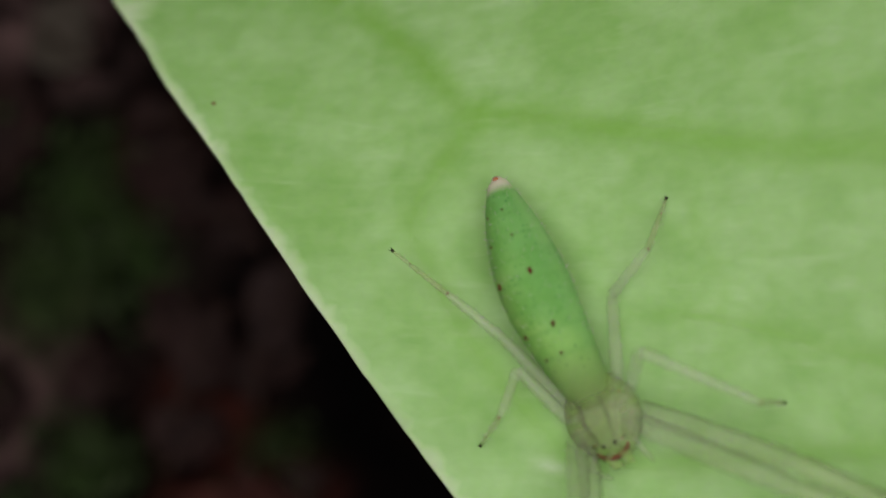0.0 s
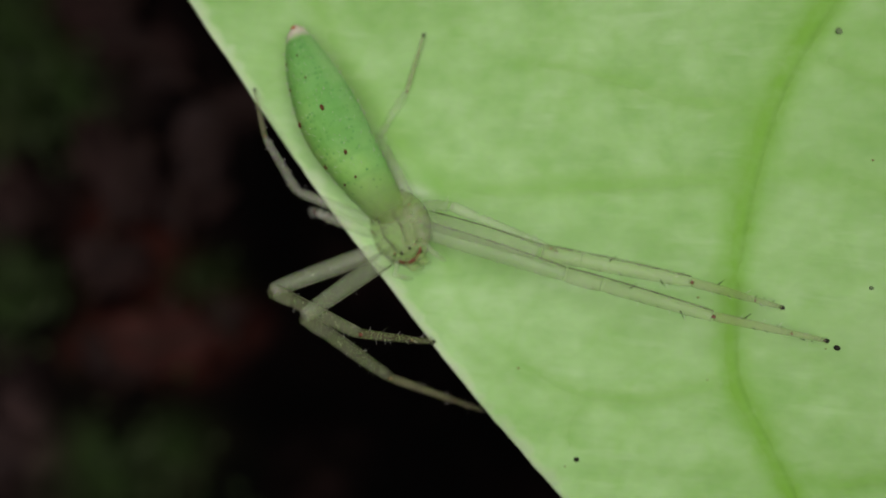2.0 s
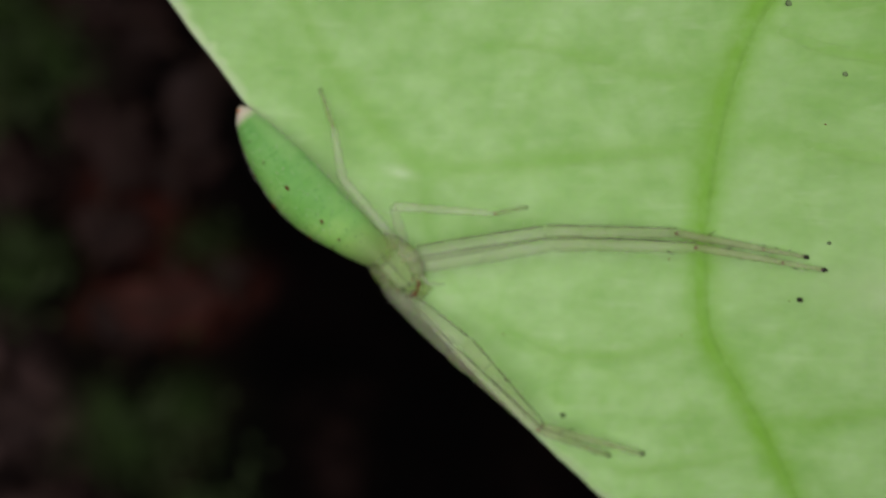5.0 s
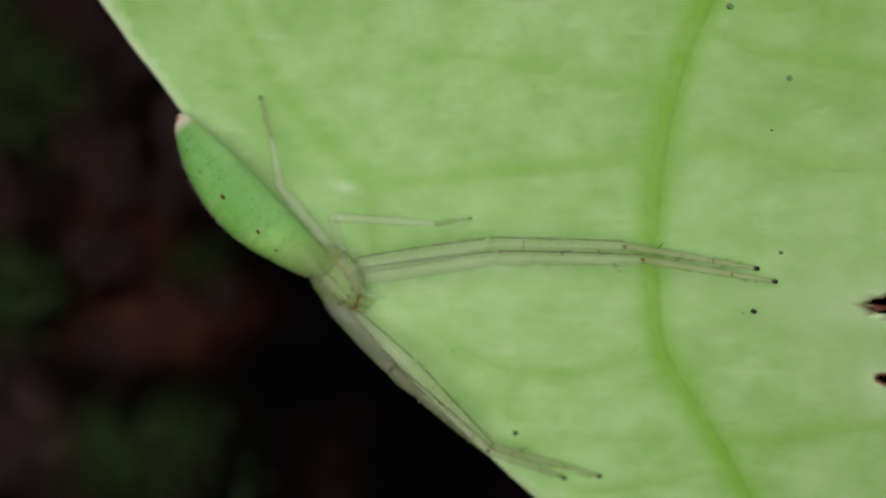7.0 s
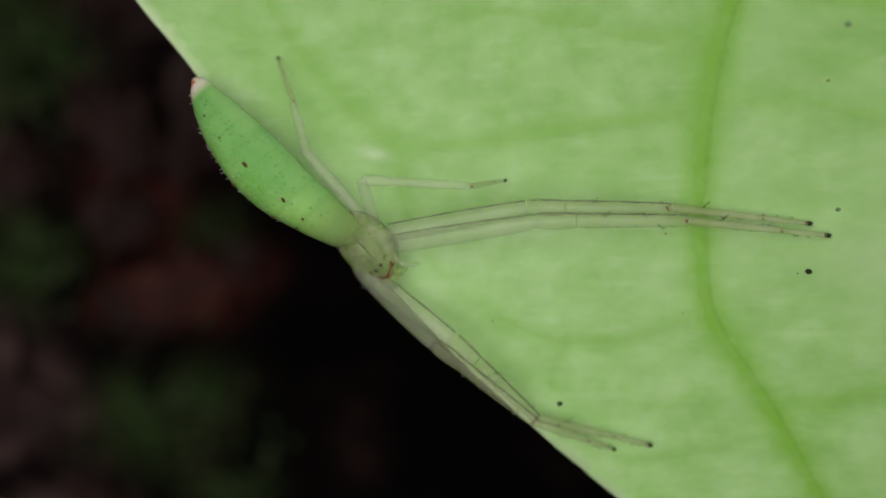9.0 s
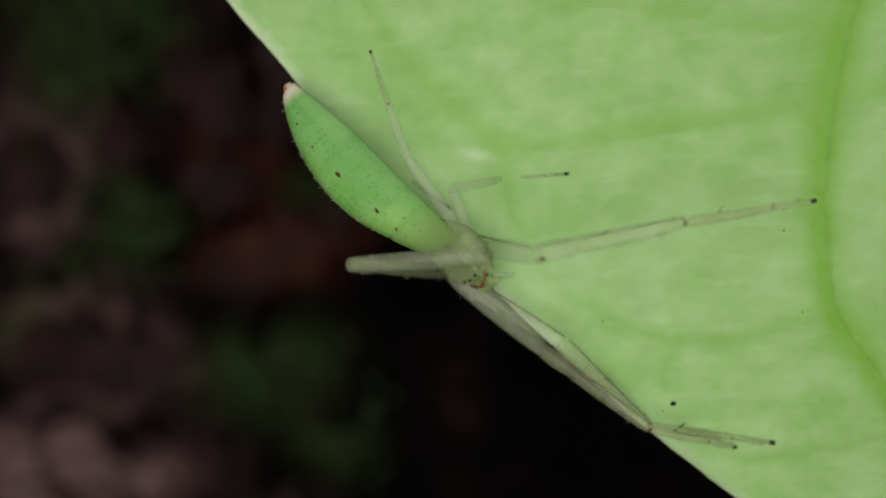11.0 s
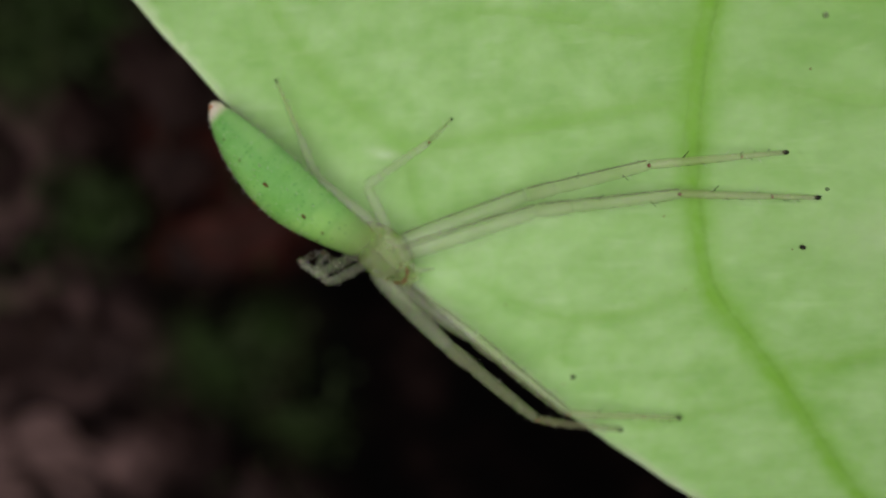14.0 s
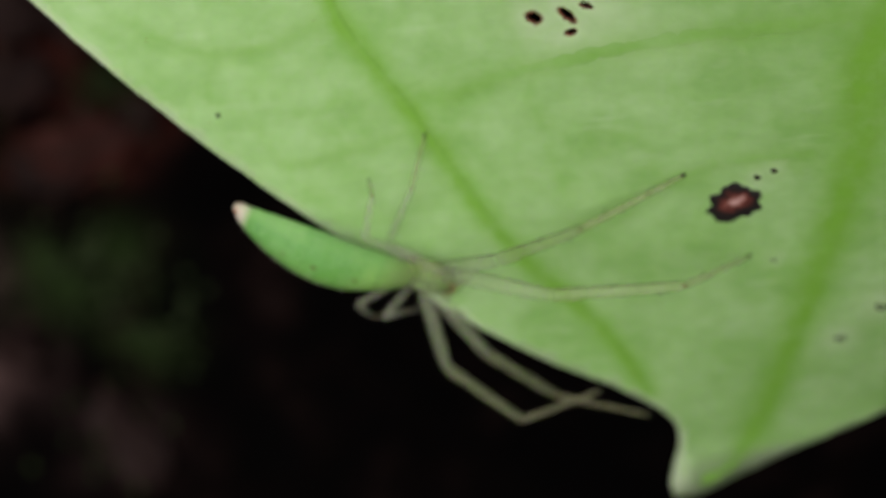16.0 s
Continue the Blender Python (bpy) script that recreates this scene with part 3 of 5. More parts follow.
    for r1, r2 in zip(rows, rows[1:]):
        for k in range(44):
            bm.faces.new((r1[k], r1[(k + 1) % 44], r2[(k + 1) % 44], r2[k]))
    bm.faces.new(rows[0][::-1])
    part("scab", bm, SCAB, root, "dried red-brown wound with a black rim")
    # leaf stalk that bends down to the ground
    bm = bmesh.new()
    run = spline([(48, 70, leaf_z(48, 70) - 0.8), (53, 82, -5), (60, 100, -20), (66, 118, -60), (68, 124, -104)], 4)
    tube(bm, run, [1.3 + 0.6 * i / len(run) for i in range(len(run))], 12)
    part("stalk", bm, BARK, root, "green leaf stalk rising from the soil")
    return root


leaf()


# ---- the spider ----
def rows_at(table, t):
    """The place in a table of (seconds, x, y) at t."""
    if t <= table[0][0]:
        return np.array(table[0][1:])
    for (t0, *a), (t1, *b) in zip(table, table[1:]):
        if t0 <= t <= t1:
            f = (t - t0) / (t1 - t0)
            return (1 - f) * np.array(a) + f * np.array(b)
    return np.array(table[-1][1:])


def hair_row(bm, length, radius, count, lean, rnd, size=0.5):
    for k in range(count):
        y = length * (0.12 + 0.8 * (k + rnd.random()) / count)
        w = rnd.uniform(0, 2 * math.pi)
        out = Vector((math.cos(w), lean, math.sin(w))).normalized()
        foot = Vector((math.cos(w) * radius * 0.9, y, math.sin(w) * radius * 0.9))
        tube(bm, [foot, foot + out * size * rnd.uniform(0.6, 1.0)], [0.009, 0.003], 4)


def leg_piece(name, parent, length, r0, r1, swell, mat, start=0.0, label=""):
    """A limb segment along +y; start: where it begins on its piece."""
    bm = bmesh.new()
    n = 12
    radii = [(r0 + (r1 - r0) * k / n) * (1 + swell * math.sin(math.pi * k / n)) for k in range(n + 1)]
    radii[0] *= 0.86
    radii[-1] *= 0.9
    tube(bm, [(0, start + length * k / n, 0.03 * length * math.sin(math.pi * k / n)) for k in range(n + 1)], radii, 12, 0.9, False)
    return part(name, bm, mat, parent, label)


class Leg:
    """One leg: three rigid pieces chained from the coxa."""

    def __init__(self, spider, coxa, lengths, thick):
        self.coxa, self.lengths = Vector(coxa), lengths
        rnd = random.Random(int(abs(coxa[0] * 100 + coxa[1] * 10)))
        a, b, c = lengths
        upper, middle = (LEG_SKIN, LEG_MID) if thick > 0.3 else (LEG_THIN, LEG_THIN)
        self.pieces = [leg_piece("femur", spider, a, thick, thick * 0.88, 0.12, upper),
                       leg_piece("tibia", spider, b * 0.74, thick * 0.80, thick * 0.62, 0.08, middle, b * 0.26),
                       leg_piece("metatarsus", spider, c * 0.68, thick * 0.52, thick * 0.36, 0.05, LEG_END, 0.0, "thin brownish lower leg")]
        leg_piece("patella", self.pieces[1], b * 0.265, thick * 0.88, thick * 0.82, 0.10, middle)
        leg_piece("tarsus", self.pieces[2], c * 0.33, thick * 0.34, thick * 0.24, 0.04, LEG_END, c * 0.67, "slender foot")
        for ob, length, r, count in zip(self.pieces, lengths, (thick, thick * 0.7, thick * 0.4), (12, 16, 9)):
            bm = bmesh.new()
            hair_row(bm, length, r, count, 0.6, rnd, 0.26 if thick > 0.3 else 0.20)
            tagged(part("bristles", bm, BRISTLE, ob, "fine pale bristles"), kind="stuff")
        for ob, length, r in zip(self.pieces[1:], lengths[1:], (thick * 0.7, thick * 0.4)) if thick > 0.3 else ():
            bm = bmesh.new()
            for k in range(8):
                y, side = length * (0.2 + 0.75 * (k + rnd.random()) / 8), rnd.choice((-1, 1, 1))
                foot = Vector((side * r * rnd.uniform(0.75, 0.95), y, 0.05))
                tube(bm, [foot, foot + Vector((side * 0.05, rnd.uniform(0.04, 0.12), 0.02))], [0.022, 0.010], 5)
            tagged(part("bristle_bases", bm, DARK, ob, "tiny dark bristle bases"), kind="stuff")
        if thick > 0.3:
            for ob, length, r in ((self.pieces[0], a, thick), (self.pieces[1], b, thick * 0.74)):
                bm = bmesh.new()
                steps = np.linspace(0.02, 1.0, 12)
                side = [(-r * (1.0 - 0.3 * u) * (1 + 0.14 * math.sin(math.pi * u)), length * u, 0.06 + 0.04 * length * math.sin(math.pi * u)) for u in steps]
                tube(bm, side, [0.030 if k % 3 else 0.022 for k in range(12)], 6)
                part("stripe", bm, LINE, ob, "thin dark line along the leg")
            for ob, spots in ((self.pieces[1], (0.45, 0.8)), (self.pieces[2], (0.25,))):
                for k, f in enumerate(spots):
                    bm = bmesh.new()
                    y = f * (b if ob is self.pieces[1] else c)
                    side = 1 if k % 2 else -1
                    tube(bm, [(0.14 * side, y, 0.1), (0.38 * side, y + 0.2, 0.18)], [0.026, 0.008], 5)
                    part("spine", bm, DARK, ob, "short dark spine")
        for ob, y, r in ((self.pieces[2], 0.0, thick * 0.40), (self.pieces[2], c * 0.68, thick * 0.26)):
            bm = bmesh.new()
            blob(bm, (0.02, y, r * 0.55), r * 0.55, r * 0.6, r * 0.5, 8)
            part("joint_mark", bm, RED_MARK, ob, "dark red-brown joint mark")
        bm = bmesh.new()
        blob(bm, (0, c, 0), thick * 0.27, thick * 0.36, thick * 0.24, 8)
        tube(bm, [(0.03, c, 0), (0.06, c + 0.16, -0.06)], [0.03, 0.008], 5)
        tube(bm, [(-0.03, c, 0), (-0.06, c + 0.16, -0.06)], [0.03, 0.008], 5)
        part("claw", bm, DARK, self.pieces[2], "black claw tuft")

    def joints(self, knee, ankle, foot):
        self.tables = (knee, ankle, foot)

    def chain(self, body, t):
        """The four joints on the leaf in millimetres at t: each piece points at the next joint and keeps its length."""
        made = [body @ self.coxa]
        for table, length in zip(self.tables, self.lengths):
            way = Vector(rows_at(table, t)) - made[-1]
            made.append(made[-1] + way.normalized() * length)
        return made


def body_rings(profile, sides=28, flatten=0.80):
    rings = []
    for y, w, zc in profile:
        rings.append([(w * math.cos(a), y, zc + w * flatten * math.sin(a) * (1.0 if math.sin(a) > 0 else 0.8)) for a in (2 * math.pi * k / sides for k in range(sides))])
    return rings


# femur, tibia with patella, and foot of each leg, on either side
LEG_LENGTHS = {-1: ((5.50, 5.62, 4.95), (5.35, 5.30, 5.00), (2.26, 3.96, 2.52), (3.22, 2.18, 2.37)), 1: ((4.52, 5.20, 4.92), (4.57, 5.01, 4.24), (2.52, 1.87, 1.75), (3.25, 2.50, 2.60))}


def spider():
    root = tagged(new("spider"), "slender green crab spider with pale translucent legs on the leaf", "spider")
    # abdomen: long, tapering to a blunt tail
    bm = bmesh.new()
    prof = [(-7.80, 0.24), (-7.68, 0.37), (-7.3, 0.51), (-6.7, 0.72), (-5.9, 0.95), (-5.0, 1.13), (-4.2, 1.25), (-3.4, 1.30), (-2.6, 1.26), (-1.8, 1.16), (-1.1, 1.05), (-0.5, 0.97), (0.0, 0.88), (0.45, 0.78), (0.85, 0.55), (1.05, 0.3)]
    def hump(y):
        """How far the back rises over the belly's axis."""
        w = np.interp(y, [p[0] for p in prof], [p[1] for p in prof])
        return 0.50 * w + 0.92 * max(0.0, math.sin((y + 7.85) / 8.9 * math.pi)) ** 0.48

    def axis(y):
        """The height of the belly's axis: the belly itself stays straight."""
        return 1.05 + 0.42 * np.interp(y, [p[0] for p in prof], [p[1] for p in prof]) - 0.3 * max(0.0, min(1.0, (y + 2.2) / 2.4))

    rings = []
    for (y0, w0), (y1, w1) in zip(prof, prof[1:]):
        for k in range(3):
            f = k / 3
            y, w = y0 + (y1 - y0) * f, (w0 + (w1 - w0) * f) * (1 + 0.012 * math.sin((y0 + (y1 - y0) * f) * 9))
            turns = [2 * math.pi * q / 28 for q in range(28)]
            rings.append([(w * math.cos(a), y, axis(y) + math.sin(a) * (hump(y) if math.sin(a) > 0 else 0.4 * w)) for a in turns])
    ring_loft(bm, rings)
    flank, tail, front = bm.verts.layers.float.new("flank"), bm.verts.layers.float.new("tail"), bm.verts.layers.float.new("front")
    mint = bm.verts.layers.float.new("mint")
    for v in bm.verts:
        half = max(0.2, np.interp(v.co.y, [p[0] for p in prof], [p[1] for p in prof]))
        edge = abs(v.co.x) / half
        v[flank] = max(0.0, min(1.0, (edge - 0.80) / 0.2)) * (0.75 if v.co.y < -4.6 else 0.35)
        v[mint] = max(0.0, min(1.0, (-1.2 - v.co.y) / 5.0 - 0.55 * v.co.x))
        v[front] = max(0.0, min(1.0, (v.co.y + 1.1) / 1.9))
        v[tail] = max(0.0, min(1.0, (-7.1 - v.co.y) / 0.4))
    abdomen = part("abdomen", bm, ABDOMEN, root, "long tapering green abdomen with paired red dots")
    bm = bmesh.new()
    rnd = random.Random(8)
    for k in range(240):
        y, a = rnd.uniform(-7.7, -1.2), rnd.uniform(-0.35, math.pi + 0.35)
        w = np.interp(y, [p[0] for p in prof], [p[1] for p in prof])
        up = hump(y) if math.sin(a) > 0 else 0.4 * w
        foot = Vector((0.985 * w * math.cos(a), y, axis(y) + 0.985 * up * math.sin(a)))
        out = Vector((math.cos(a) / w, -0.5, math.sin(a) / up)).normalized()
        tube(bm, [foot, foot + out * rnd.uniform(0.07, 0.17)], [0.012, 0.004], 4)
    tagged(part("bristles", bm, BRISTLE, abdomen, "short pale bristles"), kind="stuff")
    bm = bmesh.new()
    tube(bm, [(0, -7.45, 1.24), (0, -7.75, 1.20), (0, -7.95, 1.18)], [0.31, 0.29, 0.14], 12)
    part("tail_tip", bm, TAN, abdomen, "tan tail tip with a red mark")
    bm = bmesh.new()
    blob(bm, (-0.08, -7.70, 1.44), 0.15, 0.20, 0.07, 8)
    part("tail_mark", bm, TAIL_RED, abdomen, "red tail mark")
    for x, y, r in ((-0.62, -3.75, 0.12), (0.62, -3.75, 0.12), (-0.55, -1.85, 0.10), (0.55, -1.85, 0.10), (-0.32, -6.3, 0.05), (0.32, -6.3, 0.05), (-0.45, -5.2, 0.05), (0.45, -5.2, 0.05), (-0.3, -0.9, 0.06), (0.3, -0.9, 0.06)):
        half = np.interp(y, [p[0] for p in prof], [p[1] for p in prof])
        bm = bmesh.new()
        blob(bm, (x, y, axis(y) + hump(y) * math.sqrt(max(1 - (x / half) ** 2, 0.0)) - 0.005), r, r * 1.1, 0.03, 10)
        part("spot", bm, DARK_SPOT, abdomen, "small red-brown spot")
    # carapace: a rounded disc, narrower at the face
    bm = bmesh.new()
    prof2 = [(-0.05, 0.55), (0.15, 0.88), (0.45, 1.14), (0.85, 1.34), (1.3, 1.42), (1.75, 1.36), (2.15, 1.14), (2.45, 0.88), (2.7, 0.62), (2.82, 0.35)]
    ring_loft(bm, body_rings([(y, w, 1.15) for y, w in prof2], 28, 0.44))
    carapace = part("carapace", bm, CARAPACE, root, "round yellowish green carapace with a dark rim")
    carapace.location = (0, 0, -0.3 * MM)
    bm = bmesh.new()
    course = [(w, y) for y, w in prof2] + [(-w, y) for y, w in prof2[::-1]]
    tube(bm, [(x * 1.005, y, 1.17) for x, y in course], [0.024] * len(course), 6)
    part("rim", bm, RIM, carapace, "thin dark green rim")
    for x in (-0.35, 0.35):
        bm = bmesh.new()
        tube(bm, [(x * 0.9, 0.2, 1.60), (x * 1.3, 0.6, 1.69), (x * 1.1, 1.0, 1.77), (x * 1.35, 1.4, 1.78), (x, 1.8, 1.74), (x * 0.9, 2.15, 1.64)], [0.02, 0.04, 0.03, 0.04, 0.025, 0.02], 8, 0.3)
        part("stripe", bm, LINE, carapace, "faint dark stripe")
    bm = bmesh.new()
    tube(bm, [(0.62 * math.sin(a), 2.30 + 0.46 * math.cos(a), 1.51 - 0.10 * abs(math.sin(a))) for a in np.linspace(-1.25, 1.25, 12)], [0.028 + 0.046 * math.cos(a) for a in np.linspace(-1.25, 1.25, 12)], 8, 0.7)
    part("eye_band", bm, RED_MARK, carapace, "red-brown band round the eyes")
    for x, y, z in ((-0.2, 2.74, 1.36), (0.2, 2.74, 1.36), (-0.48, 2.6, 1.36), (0.48, 2.6, 1.36), (-0.22, 2.3, 1.57), (0.22, 2.3, 1.57), (-0.6, 2.2, 1.49), (0.6, 2.2, 1.49)):
        bm = bmesh.new()
        blob(bm, (x, y, z), 0.07, 0.07, 0.06, 10)
        part("eye", bm, DARK, carapace, "shiny dark eye")
    for k in range(6):
        a = math.radians(-30 + 240 * k / 5)
        x, y = 1.22 * math.cos(a), 1.35 - 1.02 * math.sin(a) * (-1 if k % 2 else -0.86)
        half = np.interp(y, [p[0] for p in prof2], [p[1] for p in prof2])
        bm = bmesh.new()
        blob(bm, (x, y, 1.15 + 0.44 * half * math.sqrt(max(0.04, 1 - (x / half) ** 2))), 0.04, 0.04, 0.02, 8)
        part("spot", bm, RED_MARK, carapace)
    for s in (-1, 1):
        bm = bmesh.new()
        tube(bm, [(0.25 * s, 2.6, 1.1), (0.26 * s, 2.95, 0.85), (0.2 * s, 3.05, 0.45)], [0.22, 0.2, 0.08], 10)
        part("chelicera", bm, CARAPACE, root)
        bm = bmesh.new()
        tube(bm, [(0.7 * s, 2.3, 0.9), (1.0 * s, 2.85, 1.2), (0.92 * s, 3.15, 0.7), (0.82 * s, 3.3, 0.35)], [0.12, 0.11, 0.10, 0.05], 10)
        part("pedipalp", bm, LEG_SKIN, root, "short pale feeler")
    bm = bmesh.new()
    blob(bm, (0, 1.35, 0.75), 1.0, 1.2, 0.4, 14)
    part("breastplate", bm, LEG_SKIN, root)
    legs = []
    for s in (-1, 1):
        for (x, y), lengths, thick in zip(((1.05, 2.05), (1.25, 1.65), (1.2, 1.05), (1.0, 0.55)), LEG_LENGTHS[s], (0.35, 0.35, 0.22, 0.22)):
            bm = bmesh.new()
            tube(bm, [(s * x * 0.6, y * 0.9 + 0.15, 0.85), (s * x, y, 0.9)], [thick * 0.9, thick], 10)
            part("coxa", bm, LEG_SKIN, root)
            legs.append(Leg(root, (s * x, y, 0.9), lengths, thick))
    return root, legs


SPIDER, LEGS = spider()


# ---- litter on the ground ----
def dead_leaf(x, y, size, turn, mat, curl, label, lift=6.0):
    root = tagged(new("dead_leaf"), label, "dead leaf", "leaf litter")
    rnd = random.Random(int(x * 7 + y * 13))
    bm = bmesh.new()
    n, m = 14, 8
    grid = []
    for i in range(n + 1):
        u = i / n
        half = 0.36 * math.sin(math.pi * u ** 0.85) * (1 + 0.12 * rnd.uniform(-1, 1)) + 0.01
        row = []
        for j in range(m + 1):
            v = 2 * j / m - 1
            z = curl * size * (abs(v) ** 1.6 * half + 0.22 * math.sin(math.pi * u)) + 0.03 * size * noise.noise(Vector((u * 4 + x, v * 3 + y, 1)))
            row.append(bm.verts.new(((u - 0.5) * size, v * half * size, z)))
        grid.append(row)
    for i in range(n):
        for j in range(m):
            bm.faces.new((grid[i][j], grid[i + 1][j], grid[i + 1][j + 1], grid[i][j + 1]))
    blade = part("blade", bm, mat, root)
    thick = blade.modifiers.new("thickness", "SOLIDIFY")
    thick.thickness = 0.3 * MM
    bm = bmesh.new()
    run = [(u * size - 0.5 * size, 0, curl * size * 0.22 * math.sin(math.pi * min(max(u, 0), 1)) + 0.3) for u in np.linspace(-0.12, 1.0, 12)]
    tube(bm, run, [0.6 - 0.04 * k for k in range(12)], 6)
    part("midrib", bm, TWIG, root)
    root.matrix_world = pose(x * MM, y * MM, (ground_z(x, y) + lift) * MM, rnd.uniform(-14, 14), rnd.uniform(-14, 14), turn)
    return root


def sprig(x, y, tall, count, mat, label):
    root = tagged(new("seedling"), label, "plant", "seedlings")
    rnd = random.Random(int(x * 11 + y * 5))
    bm = bmesh.new()
    tube(bm, [(0, 0, -3), (1, 0.5, tall * 0.5), (0.5, 1, tall)], [0.8, 0.6, 0.4], 6)
    part("stem", bm, mat, root)
    for k in range(6 * count):
        bm = bmesh.new()
        a = 2.4 * k + rnd.uniform(-0.6, 0.6)
        long = rnd.uniform(0.14, 0.27) * tall
        out, side = Vector((math.cos(a), math.sin(a), 0)), Vector((-math.sin(a), math.cos(a), 0))
        base = Vector((rnd.gauss(0, 0.46) * tall, rnd.gauss(0, 0.46) * tall, tall * rnd.uniform(0.1, 0.7)))
        rows = []
        for i in range(8):
            u = i / 7
            w = 0.34 * long * math.sin(math.pi * min(1, u * 0.92 + 0.06))
            c = base + out * (long * u) + Vector((0, 0, long * (0.25 * u - 0.45 * u * u)))
            rows.append([bm.verts.new(c + side * (w * s) + Vector((0, 0, 0.25 * w * abs(s)))) for s in (-1, -0.5, 0, 0.5, 1)])
        for r1, r2 in zip(rows, rows[1:]):
            for i in range(4):
                bm.faces.new((r1[i], r1[i + 1], r2[i + 1], r2[i]))
        part("leaflet", bm, mat, root)
    root.matrix_world = pose(x * MM, y * MM, ground_z(x, y) * MM)
    return root


LITTER_LABELS = {
    LITTER_RED: "curled reddish dead leaf on the dark soil", LITTER_BROWN: "curled brown dead leaf on the dark soil",
    LITTER_GREY: "greyish pink dead leaf on the dark soil", LITTER_PINK: "pale pinkish dead leaf on the dark soil",
    LITTER_TAN: "pale tan dead leaf on the dark soil"}
scatter = random.Random(11)
# where the litter lies in drifts: middle, half lengths, leaves, leaf size, kind
for cx, cy, wide, deep, count, size, mat in (
        (-38, -10, 5, 3, 6, 9, LITTER_RED), (-46, -12, 4, 3, 3, 8, LITTER_BROWN), (-44, 10, 3, 6, 6, 9, LITTER_BROWN), (-31, -6, 3, 2, 2, 7, LITTER_BROWN),
        (-36, 17, 3, 4, 4, 9, LITTER_GREY), (-34, 11, 3, 3, 3, 8, LITTER_BROWN), (-48, 19, 4, 4, 3, 9, LITTER_BROWN), (-51, 41, 5, 4, 4, 11, LITTER_BROWN),
        (-46, 32, 4, 4, 3, 10, LITTER_BROWN), (-76, -43, 9, 7, 8, 11, LITTER_PINK), (-88, -38, 8, 8, 6, 12, LITTER_PINK), (-70, -56, 7, 5, 4, 14, LITTER_GREY),
        (-61, -25, 5, 5, 4, 11, LITTER_GREY), (-74, -20, 6, 6, 4, 12, LITTER_BROWN), (-68, 59, 5, 5, 5, 12, LITTER_TAN), (-78, 48, 6, 5, 3, 12, LITTER_BROWN),
        (-54, -37, 4, 4, 2, 9, LITTER_BROWN), (-45, 2, 4, 3, 3, 8, LITTER_BROWN), (-29, 24, 3, 3, 2, 8, LITTER_BROWN), (-80, 2, 6, 6, 3, 12, LITTER_BROWN),
        (-58, 9, 3, 3, 2, 8, LITTER_BROWN), (-40, -55, 5, 4, 3, 10, LITTER_GREY), (-90, 25, 6, 6, 3, 12, LITTER_BROWN), (-53, 58, 4, 4, 2, 10, LITTER_BROWN)):
    for k in range(count):
        a, r = scatter.uniform(0, 6.28), math.sqrt(scatter.random())
        dead_leaf(cx + wide * r * math.cos(a), cy + deep * r * math.sin(a), size * scatter.uniform(0.75, 1.2), scatter.uniform(0, 360), mat, scatter.uniform(0.15, 0.4), LITTER_LABELS[mat], scatter.uniform(1.5, 5.0))
for x, y, tall, count in (
        (-58, 23, 10, 6), (-62, 30, 9, 4), (-53, 26, 8, 3), (-61, -4, 10, 6), (-66, 1, 9, 4), (-64, -9, 8, 3), (-41, -27, 10, 6), (-37, -32, 9, 4), 
        (-70, 20, 9, 5), (-66, 39, 10, 5), (-33, 0, 6, 3), (-43, -54, 9, 4), (-70, -10, 9, 3), (-29, -38, 8, 3)):
    sprig(x, y, tall, count, SPRIG_GREEN, "low dark green seedling in the shade")


# ---- what moves ----
BODY_PLACE = [(0, -0.53, 6.12), (1.0, -0.53, 6.12), (1.5, -2.12, 4.29), (2.0, -3.19, 2.6), (2.5, -4.79, 1.33), (3.0, -5.08, 0.33), (3.5, -3.48, -0.39), (4.0, -3.15, -0.09), (4.5, -3.14, -0.02), (5.0, -3.09, -0.01), (7.5, -3.15, 0.2), (8.0, -3.3, 0.29), (10.5, -3.25, 0.41), (11.0, -3.71, 0.27), (11.5, -4.07, 0.76), (12.0, -4.12, 0.66), (12.5, -4.02, 0.48), (13.0, -3.88, 0.5), (13.5, -3.18, 0.04), (14.0, -3.22, -0.03), (14.5, -2.81, -0.56), (15.0, 0.52, -4.02), (15.5, 6.6, -9.55), (16.0, 12.23, -14.71)]
# heading in degrees, and how high the spider stands
BODY_TURN = [(0, -156.78, 0.3), (1.0, -156.78, 0.3), (1.5, -153.19, -0.47), (2.0, -149.93, -0.18), (2.5, -142.6, -0.12), (3.0, -146.16, -0.47), (3.5, -140.21, -0.67), (4.0, -138.2, -0.46), (4.5, -136.8, -0.31), (5.0, -136.66, -0.56), (7.5, -138.21, -0.63), (8.0, -138.0, -0.21), (10.5, -137.56, 0.2), (11.0, -139.69, 0.15), (11.5, -139.13, 0.15), (12.0, -140.41, 0.15), (12.5, -141.69, 0.15), (13.0, -140.44, 0.15), (13.5, -138.26, 0.15), (14.0, -138.41, 0.15), (14.5, -133.3, 0.3), (15.0, -128.31, 0.3), (15.5, -123.33, -0.02), (16.0, -119.62, -0.31)]

